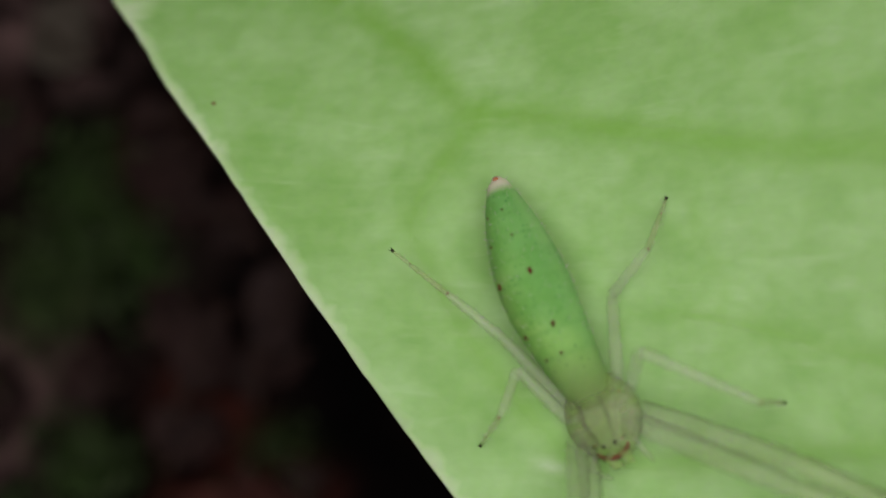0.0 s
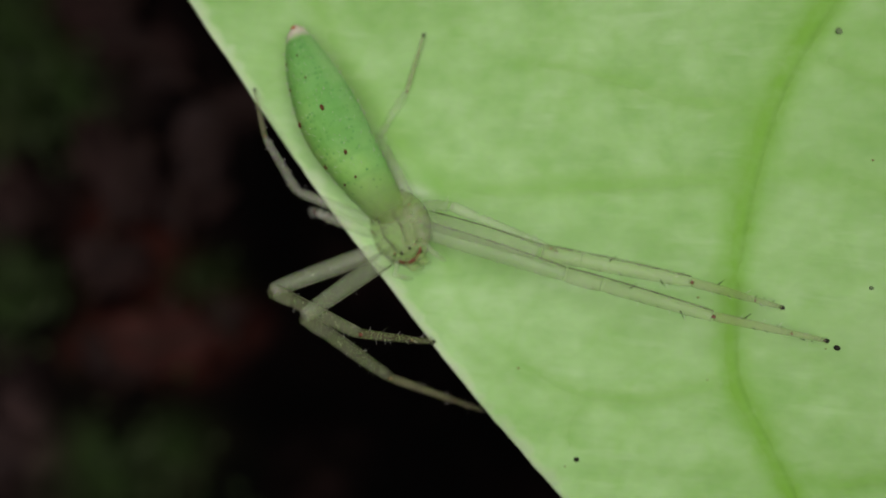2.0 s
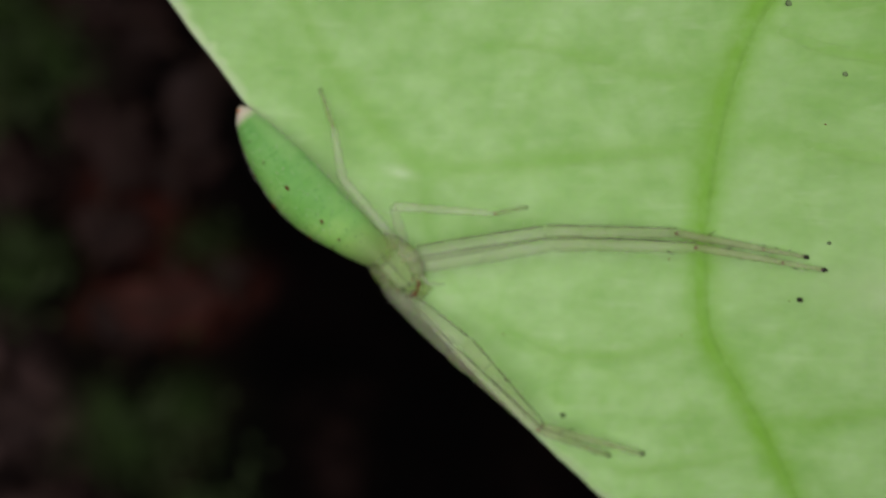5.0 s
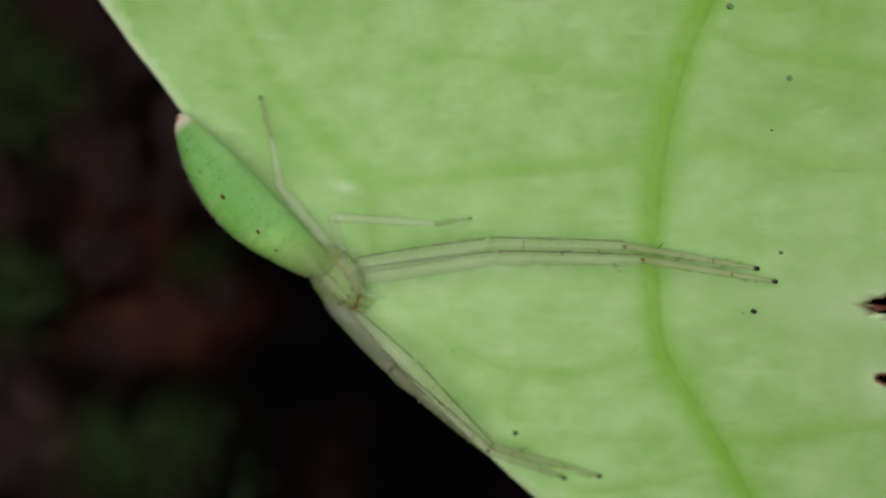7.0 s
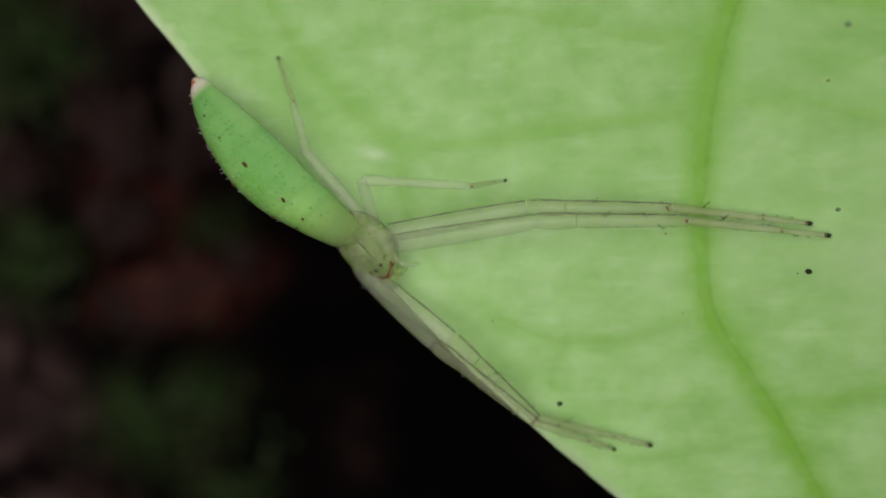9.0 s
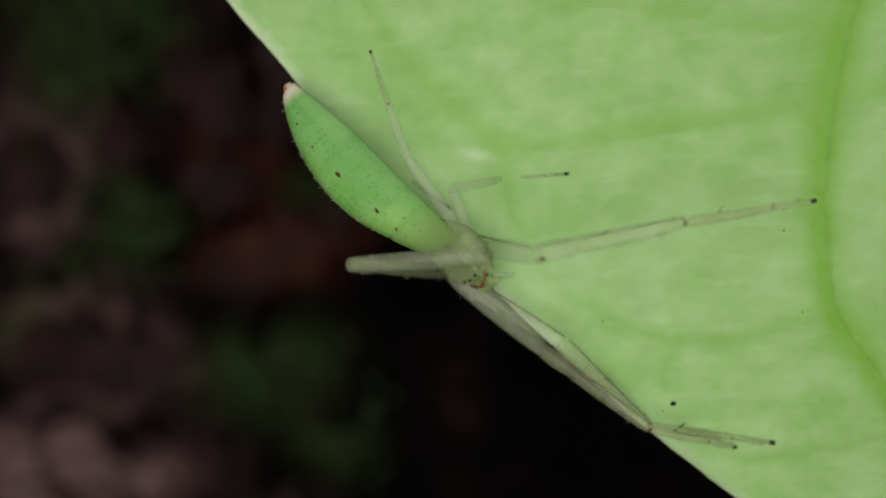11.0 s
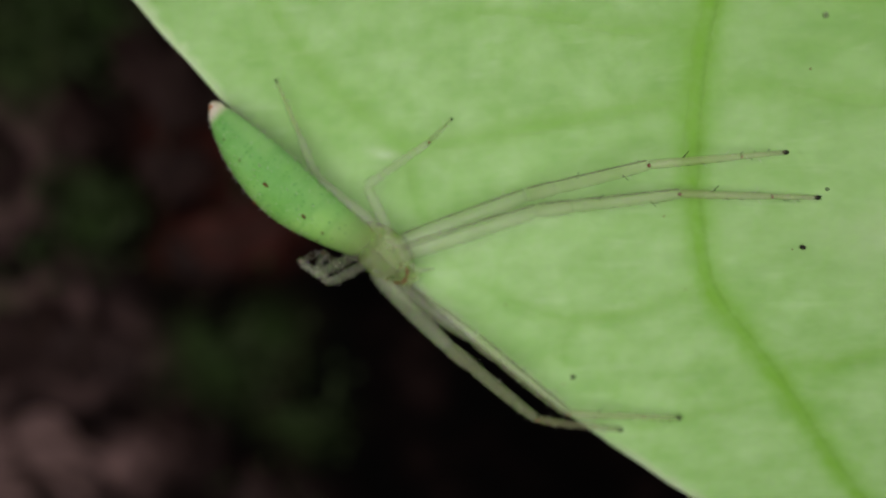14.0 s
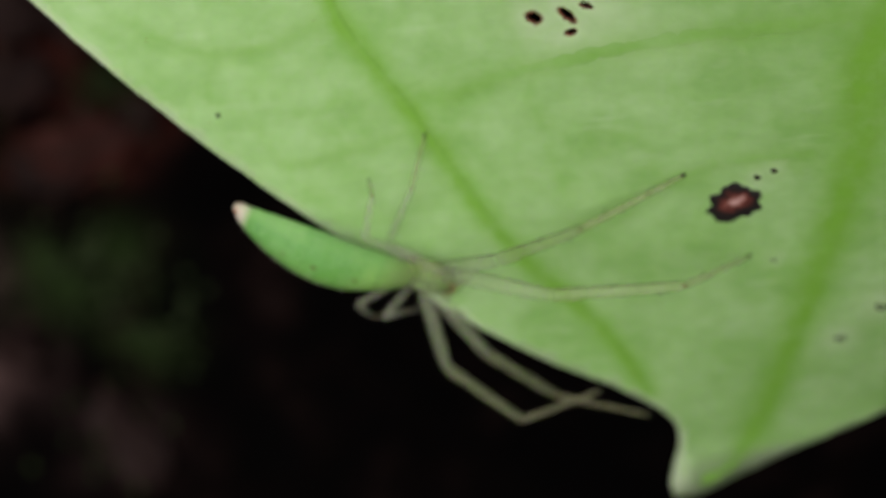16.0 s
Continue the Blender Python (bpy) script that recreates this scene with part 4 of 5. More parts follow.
LEGS[0].joints(
    knee=[(0, 5.20, 3.00, 4.91), (1.0, 5.20, 3.00, 4.91), (1.5, 4.99, 1.88, 1.85), (2.0, 4.17, 0.24, 1.65), (2.5, 2.86, -0.23, 2.39), (3.0, 2.48, -1.77, 2.12), (3.5, 3.54, -0.86, 3.86), (4.0, 2.95, -1.38, 5.17), (4.5, 4.56, 0.23, 1.97), (5.0, 4.59, 0.30, 1.82), (7.5, 4.54, 0.29, 1.69), (8.0, 4.42, 0.28, 2.01), (10.5, 4.10, 0.58, 3.86), (11.0, -6.33, -0.57, 0.94), (11.5, -5.24, -1.21, -0.15), (12.0, -4.44, -1.65, -0.91), (12.5, 1.6, -0.75, 3.2), (13.0, 3.78, 0.15, 4.48), (13.5, 4.67, -0.06, 1.71), (14.0, 4.34, 0.38, 1.1), (14.5, 4.64, 0.29, 1.1), (15.0, 7.49, -3.56, 4.44), (15.5, 14.50, -9.67, 0.13), (16.0, 19.03, -15.96, 1.95)],
    ankle=[(0, 10.43, 0.94, 4.83), (1.0, 10.43, 0.94, 4.83), (1.5, 9.77, 0.23, 4.31), (2.0, 9.28, -1.00, 3.64), (2.5, 8.29, -1.17, 3.48), (3.0, 8.03, -1.94, 2.97), (3.5, 9.15, -1.25, 3.61), (4.0, 8.11, -1.49, 2.97), (4.5, 10.14, 0.15, 2.65), (5.0, 10.18, 0.19, 2.39), (7.5, 10.09, 0.15, 2.55), (8.0, 10.00, 0.19, 2.67), (10.5, 9.34, 0.06, 1.90), (11.0, -2.87, -1.79, -3.32), (11.5, 0.35, -0.73, 0.23), (12.0, 1.00, -0.66, 0.08), (12.5, 7.10, -1.00, 3.60), (13.0, 9.26, -0.36, 3.35), (13.5, 9.65, 0.09, 4.31), (14.0, 9.77, 0.62, 2.18), (14.5, 9.75, 0.64, 2.72), (15.0, 12.70, -4.73, 2.69), (15.5, 18.86, -9.15, 3.64), (16.0, 24.65, -16.12, 1.86)],
    foot=[(0, 13.72, -1.47, 2.02), (1.0, 13.72, -1.47, 2.02), (1.5, 13.88, -1.63, 2.27), (2.0, 14.00, -1.64, 2.29), (2.5, 12.96, -1.72, 1.93), (3.0, 12.87, -1.66, 1.97), (3.5, 13.97, -1.79, 2.63), (4.0, 12.95, -1.96, 2.00), (4.5, 14.99, -0.66, 3.19), (5.0, 14.99, -0.66, 3.18), (7.5, 14.92, -0.66, 3.29), (8.0, 14.84, -0.70, 3.25), (10.5, 14.14, -0.31, 3.07), (11.0, 0.60, -0.93, 0.10), (11.5, 5.27, -0.32, 0.48), (12.0, 5.81, 0.36, 0.66), (12.5, 12.40, -0.87, 2.13), (13.0, 14.19, -0.53, 2.86), (13.5, 14.30, -0.65, 2.79), (14.0, 14.57, 0.11, 3.28), (14.5, 14.64, 0.09, 3.24), (15.0, 17.61, -5.37, 2.66), (15.5, 23.53, -8.66, 2.08), (16.0, 28.47, -15.71, -1.26)])
LEGS[1].joints(
    knee=[(0, 5.27, 3.73, 4.76), (1.0, 5.27, 3.73, 4.76), (1.5, 4.83, 2.77, 2.17), (2.0, 2.89, 0.84, 4.53), (2.5, 2.64, 0.68, 2.45), (3.0, 1.96, -0.83, 3.50), (3.5, 1.91, -0.54, 5.43), (4.0, 2.30, -0.67, 5.54), (4.5, 4.20, 0.66, 2.29), (5.0, 4.24, 0.76, 1.93), (7.5, 4.23, 0.76, 1.54), (8.0, 4.09, 0.85, 2.02), (10.5, 4.03, 0.94, 3.14), (11.0, 0.90, 0.04, 8.04), (11.5, -1.98, 1.25, 8.98), (12.0, -1.70, 0.80, 8.93), (12.5, 0.69, 1.26, 8.11), (13.0, 0.83, 1.22, 7.51), (13.5, 4.36, 0.91, 2.50), (14.0, 4.06, 1.08, 1.17), (14.5, 3.50, 1.38, 5.47), (15.0, 7.53, -1.93, 0.50), (15.5, 11.91, -7.54, 4.29), (16.0, 16.89, -13.93, 3.57)],
    ankle=[(0, 10.10, 1.58, 5.02), (1.0, 10.10, 1.58, 5.02), (1.5, 9.39, 0.90, 4.11), (2.0, 8.14, 0.14, 4.65), (2.5, 7.74, -0.19, 3.58), (3.0, 7.22, -1.50, 3.55), (3.5, 4.25, 0.07, 0.71), (4.0, 7.36, -1.14, 4.01), (4.5, 9.50, 0.72, 2.19), (5.0, 9.54, 0.74, 1.86), (7.5, 9.46, 0.69, 2.41), (8.0, 9.36, 0.71, 2.52), (10.5, 9.02, 0.54, 1.40), (11.0, 5.23, 0.55, 5.02), (11.5, 2.71, 2.11, 6.67), (12.0, 3.01, 1.99, 6.82), (12.5, 5.59, 2.57, 6.59), (13.0, 5.61, 2.63, 5.73), (13.5, 8.89, 1.77, 5.12), (14.0, 8.63, 1.95, 3.69), (14.5, 8.45, 1.70, 3.61), (15.0, 9.29, 0.17, 5.04), (15.5, 15.59, -6.34, 0.66), (16.0, 20.71, -13.57, -0.09)],
    foot=[(0, 13.74, -0.68, 2.43), (1.0, 13.74, -0.68, 2.43), (1.5, 13.68, -1.05, 2.43), (2.0, 12.37, -0.51, 2.06), (2.5, 12.51, -0.67, 2.16), (3.0, 11.93, -1.34, 1.89), (3.5, 9.21, 0.11, 1.37), (4.0, 12.14, -1.60, 2.64), (4.5, 14.35, -0.17, 3.02), (5.0, 14.32, -0.16, 3.02), (7.5, 14.34, -0.18, 3.07), (8.0, 14.25, -0.18, 3.09), (10.5, 13.77, 0.03, 2.85), (11.0, 9.86, 0.84, 3.17), (11.5, 5.99, 2.67, 2.93), (12.0, 6.86, 2.94, 3.77), (12.5, 7.71, 2.77, 2.06), (13.0, 7.98, 2.49, 1.32), (13.5, 13.57, 1.64, 3.39), (14.0, 13.63, 1.89, 3.51), (14.5, 13.45, 1.91, 3.60), (15.0, 13.75, 1.82, 3.51), (15.5, 19.03, -3.77, 3.22), (16.0, 25.19, -11.54, 0.79)])
LEGS[2].joints(
    knee=[(0, 0.90, 7.06, 3.47), (1.0, 0.90, 7.06, 3.47), (1.5, 0.07, 5.40, 2.39), (2.0, -0.35, 2.39, 3.12), (2.5, -2.93, 2.37, 3.60), (3.0, -3.13, 0.98, 3.53), (3.5, -2.91, 0.66, 2.82), (4.0, -1.34, 1.56, 2.98), (4.5, -1.71, 1.69, 3.08), (5.0, -1.80, 1.72, 2.78), (7.5, -1.74, 1.87, 2.77), (8.0, -1.85, 1.94, 3.21), (10.5, -1.92, 2.43, 3.20), (11.0, -2.46, 2.62, 3.68), (11.5, -2.78, 3.05, 2.98), (12.0, -3.34, 1.87, 1.82), (12.5, -3.36, 1.50, 1.63), (13.0, -3.08, 1.83, 1.08), (13.5, -2.56, 1.44, 1.29), (14.0, -2.16, 1.70, 1.15), (14.5, -1.93, 1.67, 3.30), (15.0, 0.68, -3.08, 0.08), (15.5, 6.87, -8.01, -0.67), (16.0, 12.02, -13.64, -1.96)],
    ankle=[(0, 4.53, 5.50, 3.57), (1.0, 4.53, 5.50, 3.57), (1.5, 3.93, 4.99, 3.18), (2.0, 3.39, 1.12, 2.79), (2.5, 0.91, 2.62, 2.67), (3.0, 0.63, 0.37, 2.44), (3.5, 0.95, 1.50, 2.49), (4.0, 2.61, 1.66, 2.75), (4.5, 2.23, 1.44, 2.74), (5.0, 2.15, 1.46, 2.59), (7.5, 2.20, 1.61, 2.60), (8.0, 2.06, 1.64, 2.67), (10.5, 1.99, 1.94, 2.75), (11.0, -0.91, 2.24, 0.06), (11.5, -0.31, 2.00, 0.07), (12.0, -1.05, 4.52, -0.03), (12.5, -0.24, 3.76, 2.55), (13.0, -0.17, 3.82, 2.90), (13.5, 0.52, 3.28, 2.98), (14.0, 0.60, 3.60, 3.27), (14.5, -0.06, 2.90, 0.03), (15.0, 2.30, -0.50, 2.61), (15.5, 7.45, -5.30, 2.17), (16.0, 13.51, -10.98, 0.58)],
    foot=[(0, 5.94, 5.53, 1.48), (1.0, 5.94, 5.53, 1.48), (1.5, 5.62, 5.36, 1.36), (2.0, 3.99, 1.14, 0.35), (2.5, 2.25, 3.23, 0.62), (3.0, 1.66, 0.72, 0.16), (3.5, 1.77, 2.13, 0.19), (4.0, 3.99, 2.14, 0.70), (4.5, 3.63, 1.81, 0.68), (5.0, 3.62, 1.79, 0.57), (7.5, 3.58, 1.81, 0.50), (8.0, 3.44, 1.96, 0.59), (10.5, 3.43, 1.93, 0.68), (11.0, 1.60, 2.28, 0.25), (11.5, 2.20, 2.13, 0.31), (12.0, 0.22, 2.35, 0.13), (12.5, 0.97, 4.88, 0.65), (13.0, 0.63, 4.91, 0.77), (13.5, 1.36, 4.30, 0.84), (14.0, 1.39, 4.38, 1.00), (14.5, 1.67, 4.66, 0.53), (15.0, 2.96, 1.05, 0.75), (15.5, 7.57, -3.52, 0.39), (16.0, 14.30, -8.74, -0.27)])
LEGS[3].joints(
    knee=[(0, 0.44, 9.13, 0.40), (1.0, 0.44, 9.13, 0.40), (1.5, -1.74, 6.75, 2.60), (2.0, -3.36, 5.31, -0.40), (2.5, -5.02, 4.12, 2.89), (3.0, -5.43, 3.15, 0.06), (3.5, -3.99, 2.45, 1.99), (4.0, -3.40, 2.79, 2.53), (4.5, -4.02, 2.84, 1.17), (5.0, -3.93, 2.88, 1.32), (7.5, -3.92, 3.11, 1.26), (8.0, -4.11, 3.20, 1.37), (10.5, -3.93, 3.43, 1.91), (11.0, -4.03, 3.46, 2.53), (11.5, -3.90, 4.16, 3.19), (12.0, -4.87, 3.44, 3.79), (12.5, -4.52, 2.90, 1.52), (13.0, -4.52, 2.90, 1.01), (13.5, -3.98, 2.82, 2.03), (14.0, -4.09, 2.53, 1.58), (14.5, -3.59, 2.35, 1.78), (15.0, -0.21, -1.60, 3.16), (15.5, 5.20, -7.35, 1.18), (16.0, 11.26, -12.88, 0.79)],
    ankle=[(0, 1.51, 10.57, 1.64), (1.0, 1.51, 10.57, 1.64), (1.5, -0.83, 8.35, 1.43), (2.0, -2.37, 7.25, -0.34), (2.5, -4.84, 5.47, 1.19), (3.0, -5.04, 5.27, -0.23), (3.5, -3.23, 4.03, 0.70), (4.0, -2.99, 4.25, 0.97), (4.5, -4.41, 4.98, 0.99), (5.0, -4.34, 5.00, 1.03), (7.5, -4.38, 5.24, 1.09), (8.0, -4.58, 5.27, 0.90), (10.5, -4.54, 5.20, 0.79), (11.0, -4.64, 5.39, 1.72), (11.5, -4.71, 5.81, 2.02), (12.0, -3.47, 3.76, 2.15), (12.5, -2.78, 3.77, 2.49), (13.0, -2.82, 3.55, 2.22), (13.5, -4.76, 4.64, 1.13), (14.0, -4.87, 4.34, 0.65), (14.5, -4.50, 4.22, 1.13), (15.0, -0.68, 0.17, 1.98), (15.5, 5.50, -5.38, 2.08), (16.0, 11.89, -11.05, 1.79)],
    foot=[(0, 2.35, 12.58, 0.68), (1.0, 2.35, 12.58, 0.68), (1.5, -0.07, 10.36, 0.41), (2.0, -1.84, 9.56, -0.26), (2.5, -4.70, 7.33, -0.27), (3.0, -4.78, 7.60, -0.57), (3.5, -2.75, 6.17, -0.20), (4.0, -2.74, 6.24, -0.30), (4.5, -5.02, 6.82, -0.38), (5.0, -5.05, 6.73, -0.42), (7.5, -5.13, 6.88, -0.44), (8.0, -5.26, 7.15, -0.37), (10.5, -5.36, 7.12, -0.33), (11.0, -5.32, 7.45, 0.76), (11.5, -5.47, 7.63, 0.71), (12.0, -3.01, 4.30, -0.11), (12.5, -2.57, 4.10, 0.15), (13.0, -2.49, 3.93, -0.09), (13.5, -5.74, 6.58, 0.18), (14.0, -5.64, 6.54, 0.17), (14.5, -5.47, 6.30, 0.53), (15.0, -0.90, 1.41, -0.03), (15.5, 5.28, -4.27, -0.01), (16.0, 11.62, -10.49, -0.50)])
LEGS[4].joints(
    knee=[(0, -0.61, 1.40, 4.30), (1.0, -0.61, 1.40, 4.30), (1.5, -5.71, 0.32, 1.26), (2.0, -5.49, -1.97, 2.46), (2.5, -1.74, -2.92, 3.53), (3.0, -1.19, -3.59, 2.88), (3.5, 0.56, -4.39, 2.38), (4.0, 0.98, -4.45, 2.10), (4.5, 1.09, -3.99, 2.53), (5.0, 1.07, -3.60, 2.64), (7.5, 1.02, -3.61, 2.38), (8.0, 1.13, -3.96, 2.06), (10.5, 1.19, -3.64, 2.67), (11.0, 1.22, -4.07, 1.08), (11.5, 0.88, -3.81, 1.53), (12.0, 0.62, -3.99, 1.51), (12.5, 0.91, -3.91, 1.18), (13.0, 0.82, -4.10, 0.50), (13.5, 1.54, -4.68, 1.27), (14.0, 1.53, -4.65, 1.24), (14.5, 1.64, -5.49, 0.93), (15.0, 4.73, -8.69, -1.61), (15.5, 10.52, -14.71, -2.46), (16.0, 16.12, -19.88, -4.13)],
    ankle=[(0, -0.01, -1.54, 0.06), (1.0, -0.01, -1.54, 0.06), (1.5, -4.16, -2.30, -2.96), (2.0, -2.30, -4.29, -0.91), (2.5, 0.84, -6.36, 0.60), (3.0, 1.63, -6.98, 0.12), (3.5, 3.77, -7.95, 0.38), (4.0, 4.26, -7.82, -0.12), (4.5, 4.29, -7.51, 0.43), (5.0, 4.26, -7.25, 0.76), (7.5, 4.21, -7.35, 0.68), (8.0, 4.31, -7.48, -0.06), (10.5, 4.28, -7.27, 0.60), (11.0, 4.35, -7.91, -0.50), (11.5, 4.31, -7.60, 0.60), (12.0, 4.13, -7.71, 0.56), (12.5, 4.22, -7.80, 0.23), (13.0, 4.03, -8.13, -0.19), (13.5, 5.16, -8.35, 0.60), (14.0, 5.05, -8.40, 0.46), (14.5, 5.34, -9.09, 0.34), (15.0, 8.57, -11.96, -0.34), (15.5, 14.81, -17.62, -2.00), (16.0, 19.64, -23.08, -6.22)],
    foot=[(0, 2.07, -6.00, 0.04), (1.0, 2.07, -6.00, 0.04), (1.5, -0.45, -1.30, 0.12), (2.0, 1.73, -5.67, -3.39), (2.5, 5.56, -7.19, -0.51), (3.0, 6.08, -8.87, -0.76), (3.5, 8.49, -8.78, -0.74), (4.0, 9.12, -8.43, -0.67), (4.5, 8.90, -8.82, -0.67), (5.0, 8.78, -8.69, -0.52), (7.5, 8.60, -8.99, -0.80), (8.0, 8.97, -8.91, -0.73), (10.5, 8.81, -8.87, -0.47), (11.0, 9.16, -8.89, -0.78), (11.5, 8.95, -8.87, -0.46), (12.0, 8.83, -8.92, -0.25), (12.5, 8.96, -8.96, -0.47), (13.0, 8.82, -9.13, -0.66), (13.5, 9.77, -9.58, -0.61), (14.0, 9.77, -9.27, -0.63), (14.5, 10.13, -9.40, -0.75), (15.0, 13.34, -11.04, -1.11), (15.5, 19.58, -17.68, -3.19), (16.0, 24.33, -24.56, -6.07)])
LEGS[5].joints(
    knee=[(0, -1.06, 1.48, 4.04), (1.0, -1.06, 1.48, 4.04), (1.5, -6.53, 1.62, 0.77), (2.0, -7.07, -1.09, 0.35), (2.5, -2.46, -3.18, 3.26), (3.0, -1.87, -3.92, 2.67), (3.5, -0.12, -4.48, 2.36), (4.0, 0.19, -4.33, 2.42), (4.5, 0.38, -4.14, 2.52), (5.0, 0.44, -3.97, 2.40), (7.5, 0.38, -3.86, 2.21), (8.0, 0.42, -4.15, 2.01), (10.5, 0.56, -3.97, 2.35), (11.0, 0.23, -4.35, 0.07), (11.5, 0.14, -4.14, 1.98), (12.0, -0.02, -4.19, 1.64), (12.5, 0.21, -4.16, 1.03), (13.0, 0.22, -4.29, 0.78), (13.5, 0.71, -4.98, 1.37), (14.0, 0.64, -4.85, 2.37), (14.5, 0.50, -5.90, 0.27), (15.0, 4.19, -9.18, -0.68), (15.5, 9.44, -15.09, -2.41), (16.0, 14.10, -20.44, -4.23)],
    ankle=[(0, -0.58, -1.48, 0.02), (1.0, -0.58, -1.48, 0.02), (1.5, -5.57, -1.32, -3.17), (2.0, -3.34, -2.45, 3.40), (2.5, 0.67, -6.47, 1.14), (3.0, 1.32, -6.88, 0.18), (3.5, 3.49, -7.92, 1.81), (4.0, 3.91, -7.59, 1.67), (4.5, 3.97, -7.44, 1.37), (5.0, 4.05, -7.27, 1.34), (7.5, 4.05, -7.19, 1.49), (8.0, 4.15, -7.40, 1.20), (10.5, 4.04, -7.24, 0.84), (11.0, 4.08, -7.40, 1.06), (11.5, 3.92, -7.36, 1.37), (12.0, 3.71, -7.50, 1.19), (12.5, 3.85, -7.61, 0.85), (13.0, 3.73, -7.86, 0.54), (13.5, 3.82, -8.58, -0.20), (14.0, 3.80, -8.46, 0.96), (14.5, 3.47, -9.64, -1.24), (15.0, 7.89, -12.37, -1.77), (15.5, 12.21, -18.66, -4.57), (16.0, 17.66, -23.84, -5.13)],
    foot=[(0, 0.98, -5.34, 0.79), (1.0, 0.98, -5.34, 0.79), (1.5, -3.15, -2.20, -6.54), (2.0, -0.65, -2.71, 0.13), (2.5, 3.74, -7.90, -1.41), (3.0, 4.93, -8.76, -0.99), (3.5, 6.66, -9.07, -0.75), (4.0, 7.09, -8.96, -0.78), (4.5, 7.32, -8.92, -0.77), (5.0, 7.39, -8.82, -0.76), (7.5, 7.14, -9.03, -0.77), (8.0, 7.51, -9.01, -0.83), (10.5, 7.51, -9.08, -0.77), (11.0, 7.58, -8.95, -0.76), (11.5, 7.45, -8.92, -0.39), (12.0, 7.39, -9.02, -0.28), (12.5, 7.52, -9.15, -0.59), (13.0, 7.56, -9.21, -0.69), (13.5, 7.91, -9.68, -0.51), (14.0, 7.38, -9.74, -0.93), (14.5, 7.69, -9.91, -0.87), (15.0, 12.09, -11.87, -1.42), (15.5, 16.02, -20.10, -5.75), (16.0, 21.74, -22.68, -5.16)])
LEGS[6].joints(
    knee=[(0, -2.81, 6.48, 0.58), (1.0, -2.81, 6.48, 0.58), (1.5, -4.77, 3.54, 0.21), (2.0, -5.58, 2.06, 0.29), (2.5, -6.20, 1.11, 1.70), (3.0, -5.58, 1.12, -1.45), (3.5, -3.98, 0.45, -1.75), (4.0, -3.66, 0.75, -1.60), (4.5, -3.68, 0.81, -1.46), (5.0, -3.63, 0.82, -1.71), (7.5, -3.66, 1.04, -1.80), (8.0, -3.82, 1.12, -1.37), (10.5, -4.27, 0.84, -1.28), (11.0, -4.54, 0.82, -1.01), (11.5, -4.71, 1.29, -1.04), (12.0, -4.87, 1.21, -1.02), (12.5, -4.69, 1.10, -1.03), (13.0, -4.66, 1.06, -1.02), (13.5, -2.71, -1.44, 3.61), (14.0, -4.23, -1.57, 3.11), (14.5, -4.67, -2.23, 1.92), (15.0, 0.33, -5.12, 2.63), (15.5, 4.69, -10.85, -0.74), (16.0, 11.56, -16.90, -1.05)],
    ankle=[(0, -3.43, 4.86, 1.29), (1.0, -3.43, 4.86, 1.29), (1.5, -4.02, 2.79, 1.75), (2.0, -5.93, 2.25, -1.53), (2.5, -5.59, 0.79, -0.04), (3.0, -5.07, 2.74, -0.66), (3.5, -3.67, 2.05, -0.83), (4.0, -3.42, 2.34, -0.65), (4.5, -3.48, 2.40, -0.50), (5.0, -3.44, 2.41, -0.75), (7.5, -3.43, 2.63, -0.84), (8.0, -3.59, 2.72, -0.42), (10.5, -4.06, 2.44, -0.33), (11.0, -4.26, 2.42, -0.08), (11.5, -4.46, 2.89, -0.11), (12.0, -4.57, 2.81, -0.10), (12.5, -4.36, 2.69, -0.11), (13.0, -4.36, 2.66, -0.10), (13.5, -4.24, -0.48, 3.11), (14.0, -5.18, -0.73, 1.73), (14.5, -4.21, -1.96, 0.13), (15.0, 0.94, -5.44, 0.89), (15.5, 4.81, -11.52, -2.48), (16.0, 12.53, -17.03, -2.64)],
    foot=[(0, -4.08, 3.88, -0.00), (1.0, -4.08, 3.88, -0.00), (1.5, -3.61, 2.90, 0.05), (2.0, -5.25, 2.20, -3.15), (2.5, -4.96, 0.54, -1.65), (3.0, -3.82, 1.52, -0.50), (3.5, -2.31, 0.95, -0.69), (4.0, -2.03, 1.30, -0.51), (4.5, -2.06, 1.39, -0.36), (5.0, -2.01, 1.40, -0.61), (7.5, -2.03, 1.59, -0.69), (8.0, -2.19, 1.68, -0.27), (10.5, -2.65, 1.41, -0.17), (11.0, -2.89, 1.34, 0.08), (11.5, -3.08, 1.83, 0.06), (12.0, -3.21, 1.72, 0.07), (12.5, -3.03, 1.57, 0.07), (13.0, -3.01, 1.57, 0.07), (13.5, -5.47, -0.27, 1.88), (14.0, -4.96, -0.65, -0.00), (14.5, -3.67, -2.00, -1.54), (15.0, 1.39, -5.76, -0.77), (15.5, 5.49, -11.37, -4.08), (16.0, 13.00, -17.31, -4.31)])
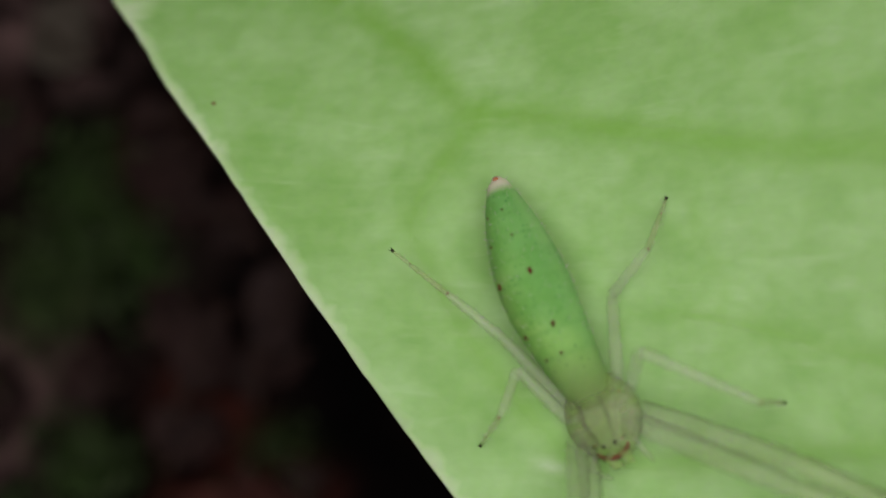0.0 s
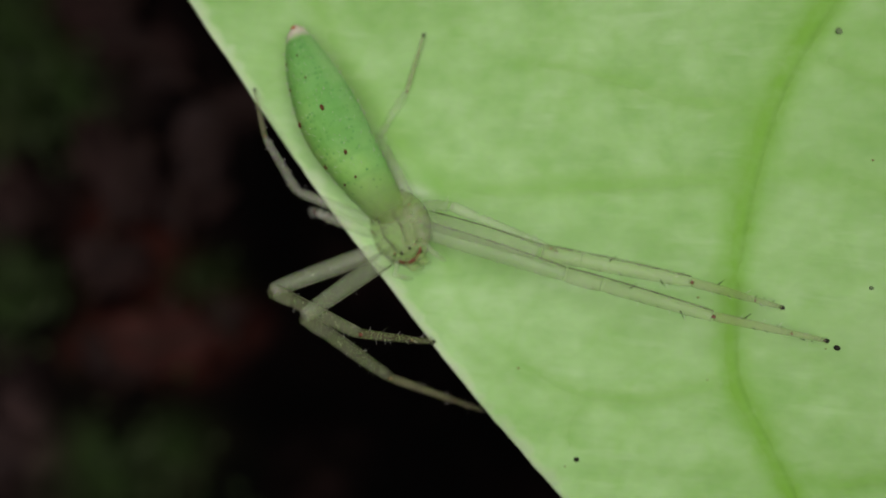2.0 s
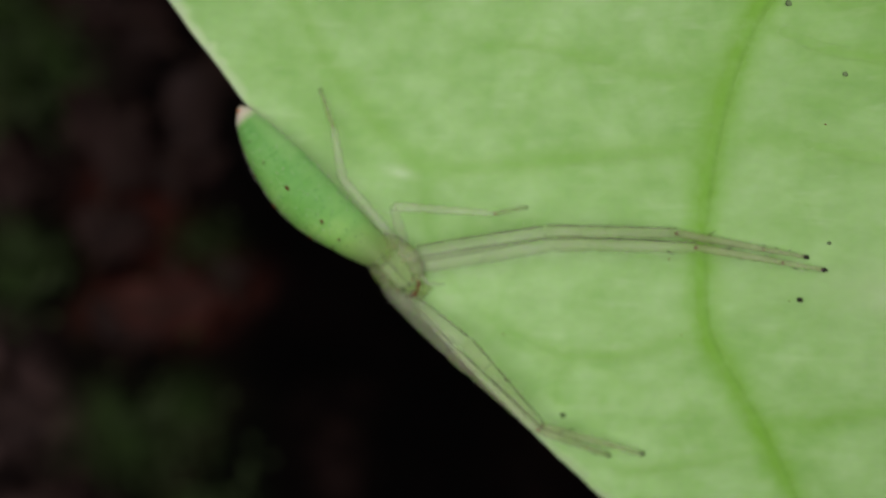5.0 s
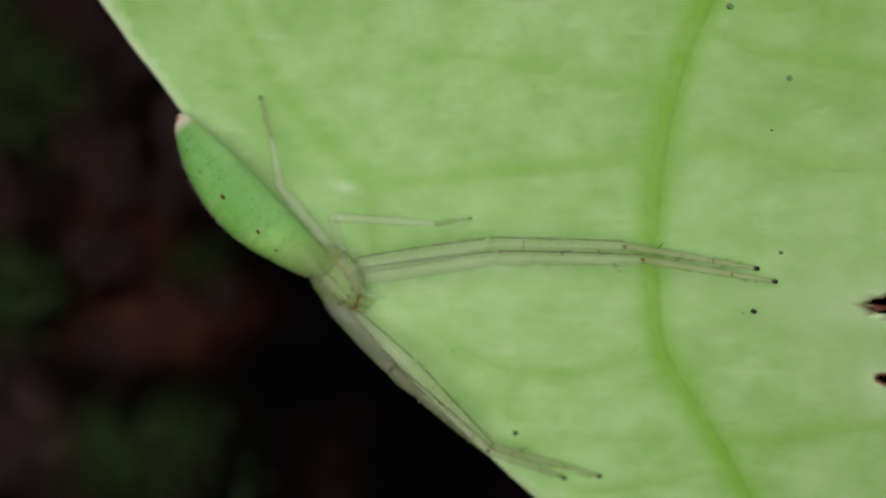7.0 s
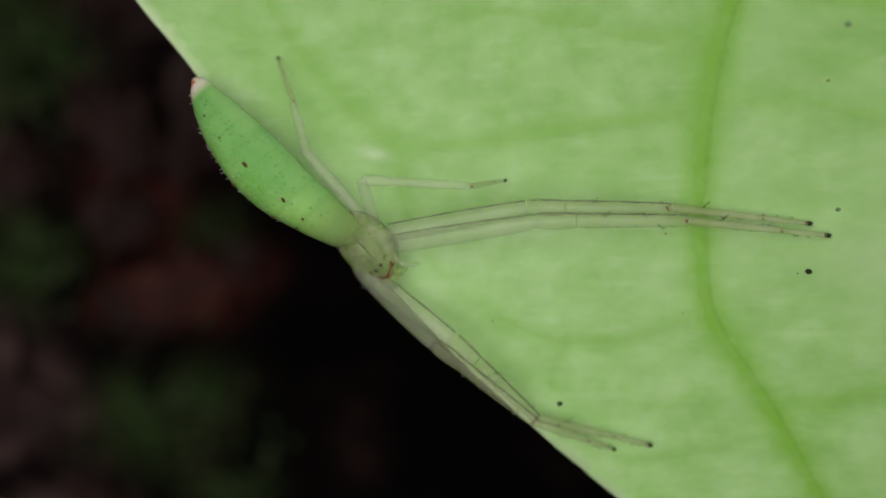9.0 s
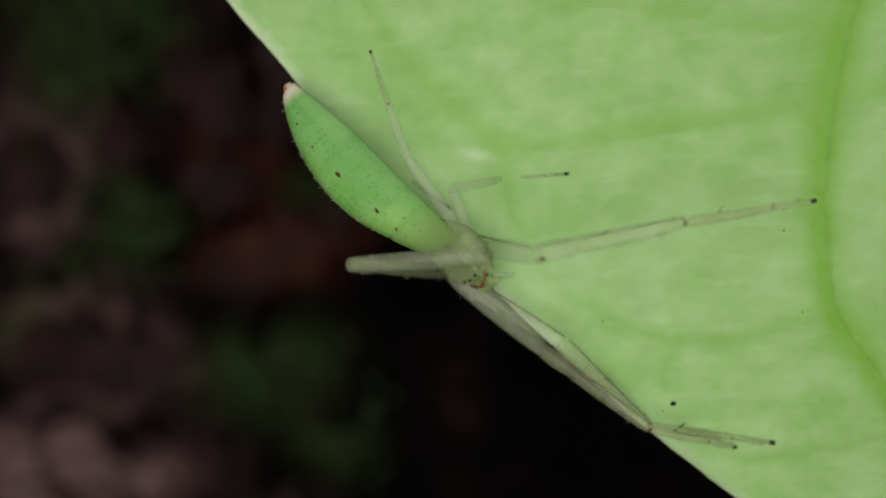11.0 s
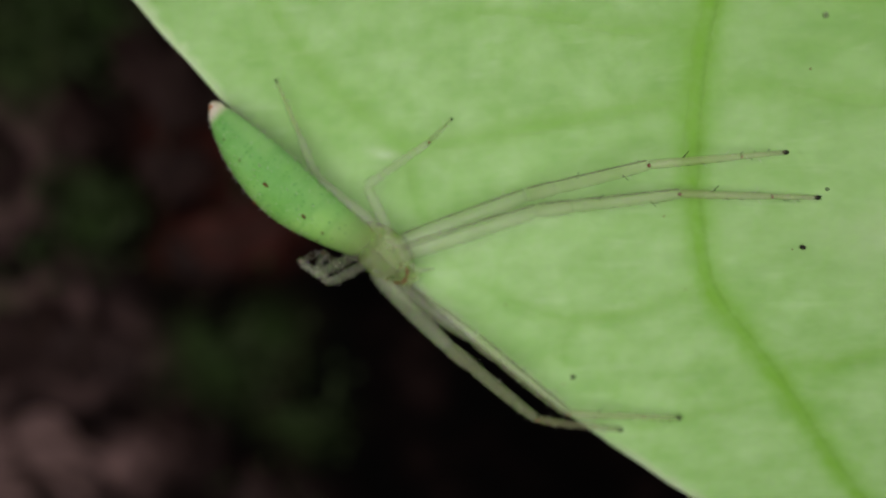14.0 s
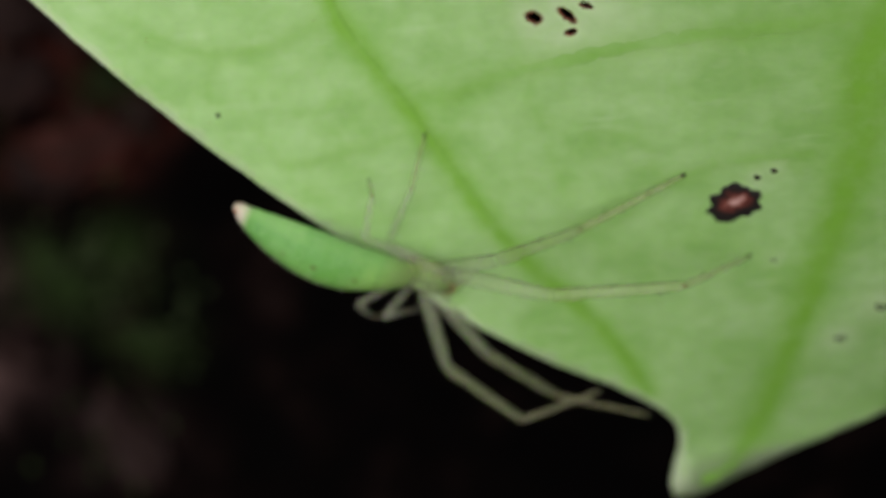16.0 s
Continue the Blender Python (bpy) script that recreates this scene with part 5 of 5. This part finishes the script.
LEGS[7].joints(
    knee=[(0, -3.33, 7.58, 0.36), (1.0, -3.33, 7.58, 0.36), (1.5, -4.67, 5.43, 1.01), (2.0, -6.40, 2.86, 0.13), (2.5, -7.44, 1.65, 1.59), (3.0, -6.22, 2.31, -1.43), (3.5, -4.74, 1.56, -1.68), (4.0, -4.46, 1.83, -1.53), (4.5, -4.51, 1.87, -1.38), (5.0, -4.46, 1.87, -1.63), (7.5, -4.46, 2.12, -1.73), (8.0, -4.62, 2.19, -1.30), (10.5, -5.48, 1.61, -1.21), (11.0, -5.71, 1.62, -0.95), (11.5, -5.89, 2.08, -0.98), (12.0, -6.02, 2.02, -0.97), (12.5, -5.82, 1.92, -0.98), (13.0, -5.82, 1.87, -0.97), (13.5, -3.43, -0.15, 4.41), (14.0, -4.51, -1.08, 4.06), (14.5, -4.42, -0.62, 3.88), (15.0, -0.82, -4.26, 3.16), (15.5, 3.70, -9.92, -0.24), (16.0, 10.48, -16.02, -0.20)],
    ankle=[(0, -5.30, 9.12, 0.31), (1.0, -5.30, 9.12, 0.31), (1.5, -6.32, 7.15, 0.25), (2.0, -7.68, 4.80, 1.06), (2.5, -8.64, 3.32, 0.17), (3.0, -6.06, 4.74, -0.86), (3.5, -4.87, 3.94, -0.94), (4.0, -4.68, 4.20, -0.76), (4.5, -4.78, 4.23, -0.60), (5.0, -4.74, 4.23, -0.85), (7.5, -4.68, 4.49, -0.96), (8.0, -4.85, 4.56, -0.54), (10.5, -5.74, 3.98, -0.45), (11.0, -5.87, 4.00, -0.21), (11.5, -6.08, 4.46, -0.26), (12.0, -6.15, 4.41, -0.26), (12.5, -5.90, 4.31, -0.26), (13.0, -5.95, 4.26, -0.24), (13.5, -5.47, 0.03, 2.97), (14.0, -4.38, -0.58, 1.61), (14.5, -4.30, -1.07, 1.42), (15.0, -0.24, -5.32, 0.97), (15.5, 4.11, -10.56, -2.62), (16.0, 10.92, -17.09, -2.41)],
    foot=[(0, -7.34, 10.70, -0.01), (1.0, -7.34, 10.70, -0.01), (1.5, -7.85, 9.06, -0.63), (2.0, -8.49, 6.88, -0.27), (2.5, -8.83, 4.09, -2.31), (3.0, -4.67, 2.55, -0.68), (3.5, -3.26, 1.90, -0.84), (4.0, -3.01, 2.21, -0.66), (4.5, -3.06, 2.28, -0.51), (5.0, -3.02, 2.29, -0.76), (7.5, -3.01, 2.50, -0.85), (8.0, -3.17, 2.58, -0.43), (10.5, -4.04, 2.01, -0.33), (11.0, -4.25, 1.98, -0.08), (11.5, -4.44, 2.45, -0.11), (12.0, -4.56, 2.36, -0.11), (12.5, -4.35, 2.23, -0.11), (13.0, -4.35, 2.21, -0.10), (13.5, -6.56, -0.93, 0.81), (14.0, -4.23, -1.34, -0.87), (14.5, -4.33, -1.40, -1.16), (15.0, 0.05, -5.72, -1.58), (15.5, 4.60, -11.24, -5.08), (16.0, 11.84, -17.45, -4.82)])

# how far the body rolls over towards the edge, and its tail dips (degrees)
ROLL = [(0.0, 24, 3), (1.5, 28, 3), (2.0, 38, 3), (2.5, 46, 3), (3.5, 50, 4), (13.5, 50, 4), (14.5, 40, 2), (15.0, 38, 2), (16.0, 42, 2)]


def body_pose(t):
    """The spider's pose on the leaf in millimetres: its waist, heading and lean."""
    (x, y), (turn, up), (lean, dip) = rows_at(BODY_PLACE, t), rows_at(BODY_TURN, t), rows_at(ROLL, t)
    slope = Vector((leaf_bend(x - 1.5, y) - leaf_bend(x + 1.5, y), leaf_bend(x, y - 1.5) - leaf_bend(x, y + 1.5), 3.0))
    seat = Vector((0, 0, 1)).rotation_difference(slope.normalized()).to_matrix().to_4x4()
    hub = Matrix.Translation((0, 0, 1.35))
    return Matrix.Translation((x, y, leaf_bend(x, y) - 0.3 + up)) @ seat @ pose(0, 0, 0, 0, 0, turn) @ hub @ pose(0, 0, 0, dip, 0, 0) @ pose(0, 0, 0, 0, lean, 0) @ hub.inverted()


def segment_pose(a, b):
    """The pose of a piece that runs along +y from a to b."""
    y = (b - a).normalized()
    x = y.cross(Vector((0, 0, 1))).normalized()
    z = x.cross(y)
    m = Matrix((x, y, z)).transposed().to_4x4()
    m.translation = a
    return m


def metres(m):
    m = m.copy()
    m.translation = m.translation * MM
    return m


def motions():
    times = [0.25 * k for k in range(65)]
    still = [t for t in times if 5.25 < t < 10.25]
    times = [t for t in times if t not in still or t in (6.0, 8.0, 10.0)]
    rest = Matrix.Translation((0, 0, LEAF_Z))
    walk(SPIDER, [(t, rest @ metres(body_pose(t))) for t in times])
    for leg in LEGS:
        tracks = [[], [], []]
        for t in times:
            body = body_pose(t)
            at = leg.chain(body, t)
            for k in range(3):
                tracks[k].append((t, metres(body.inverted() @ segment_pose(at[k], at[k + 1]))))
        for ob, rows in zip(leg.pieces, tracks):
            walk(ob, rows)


motions()
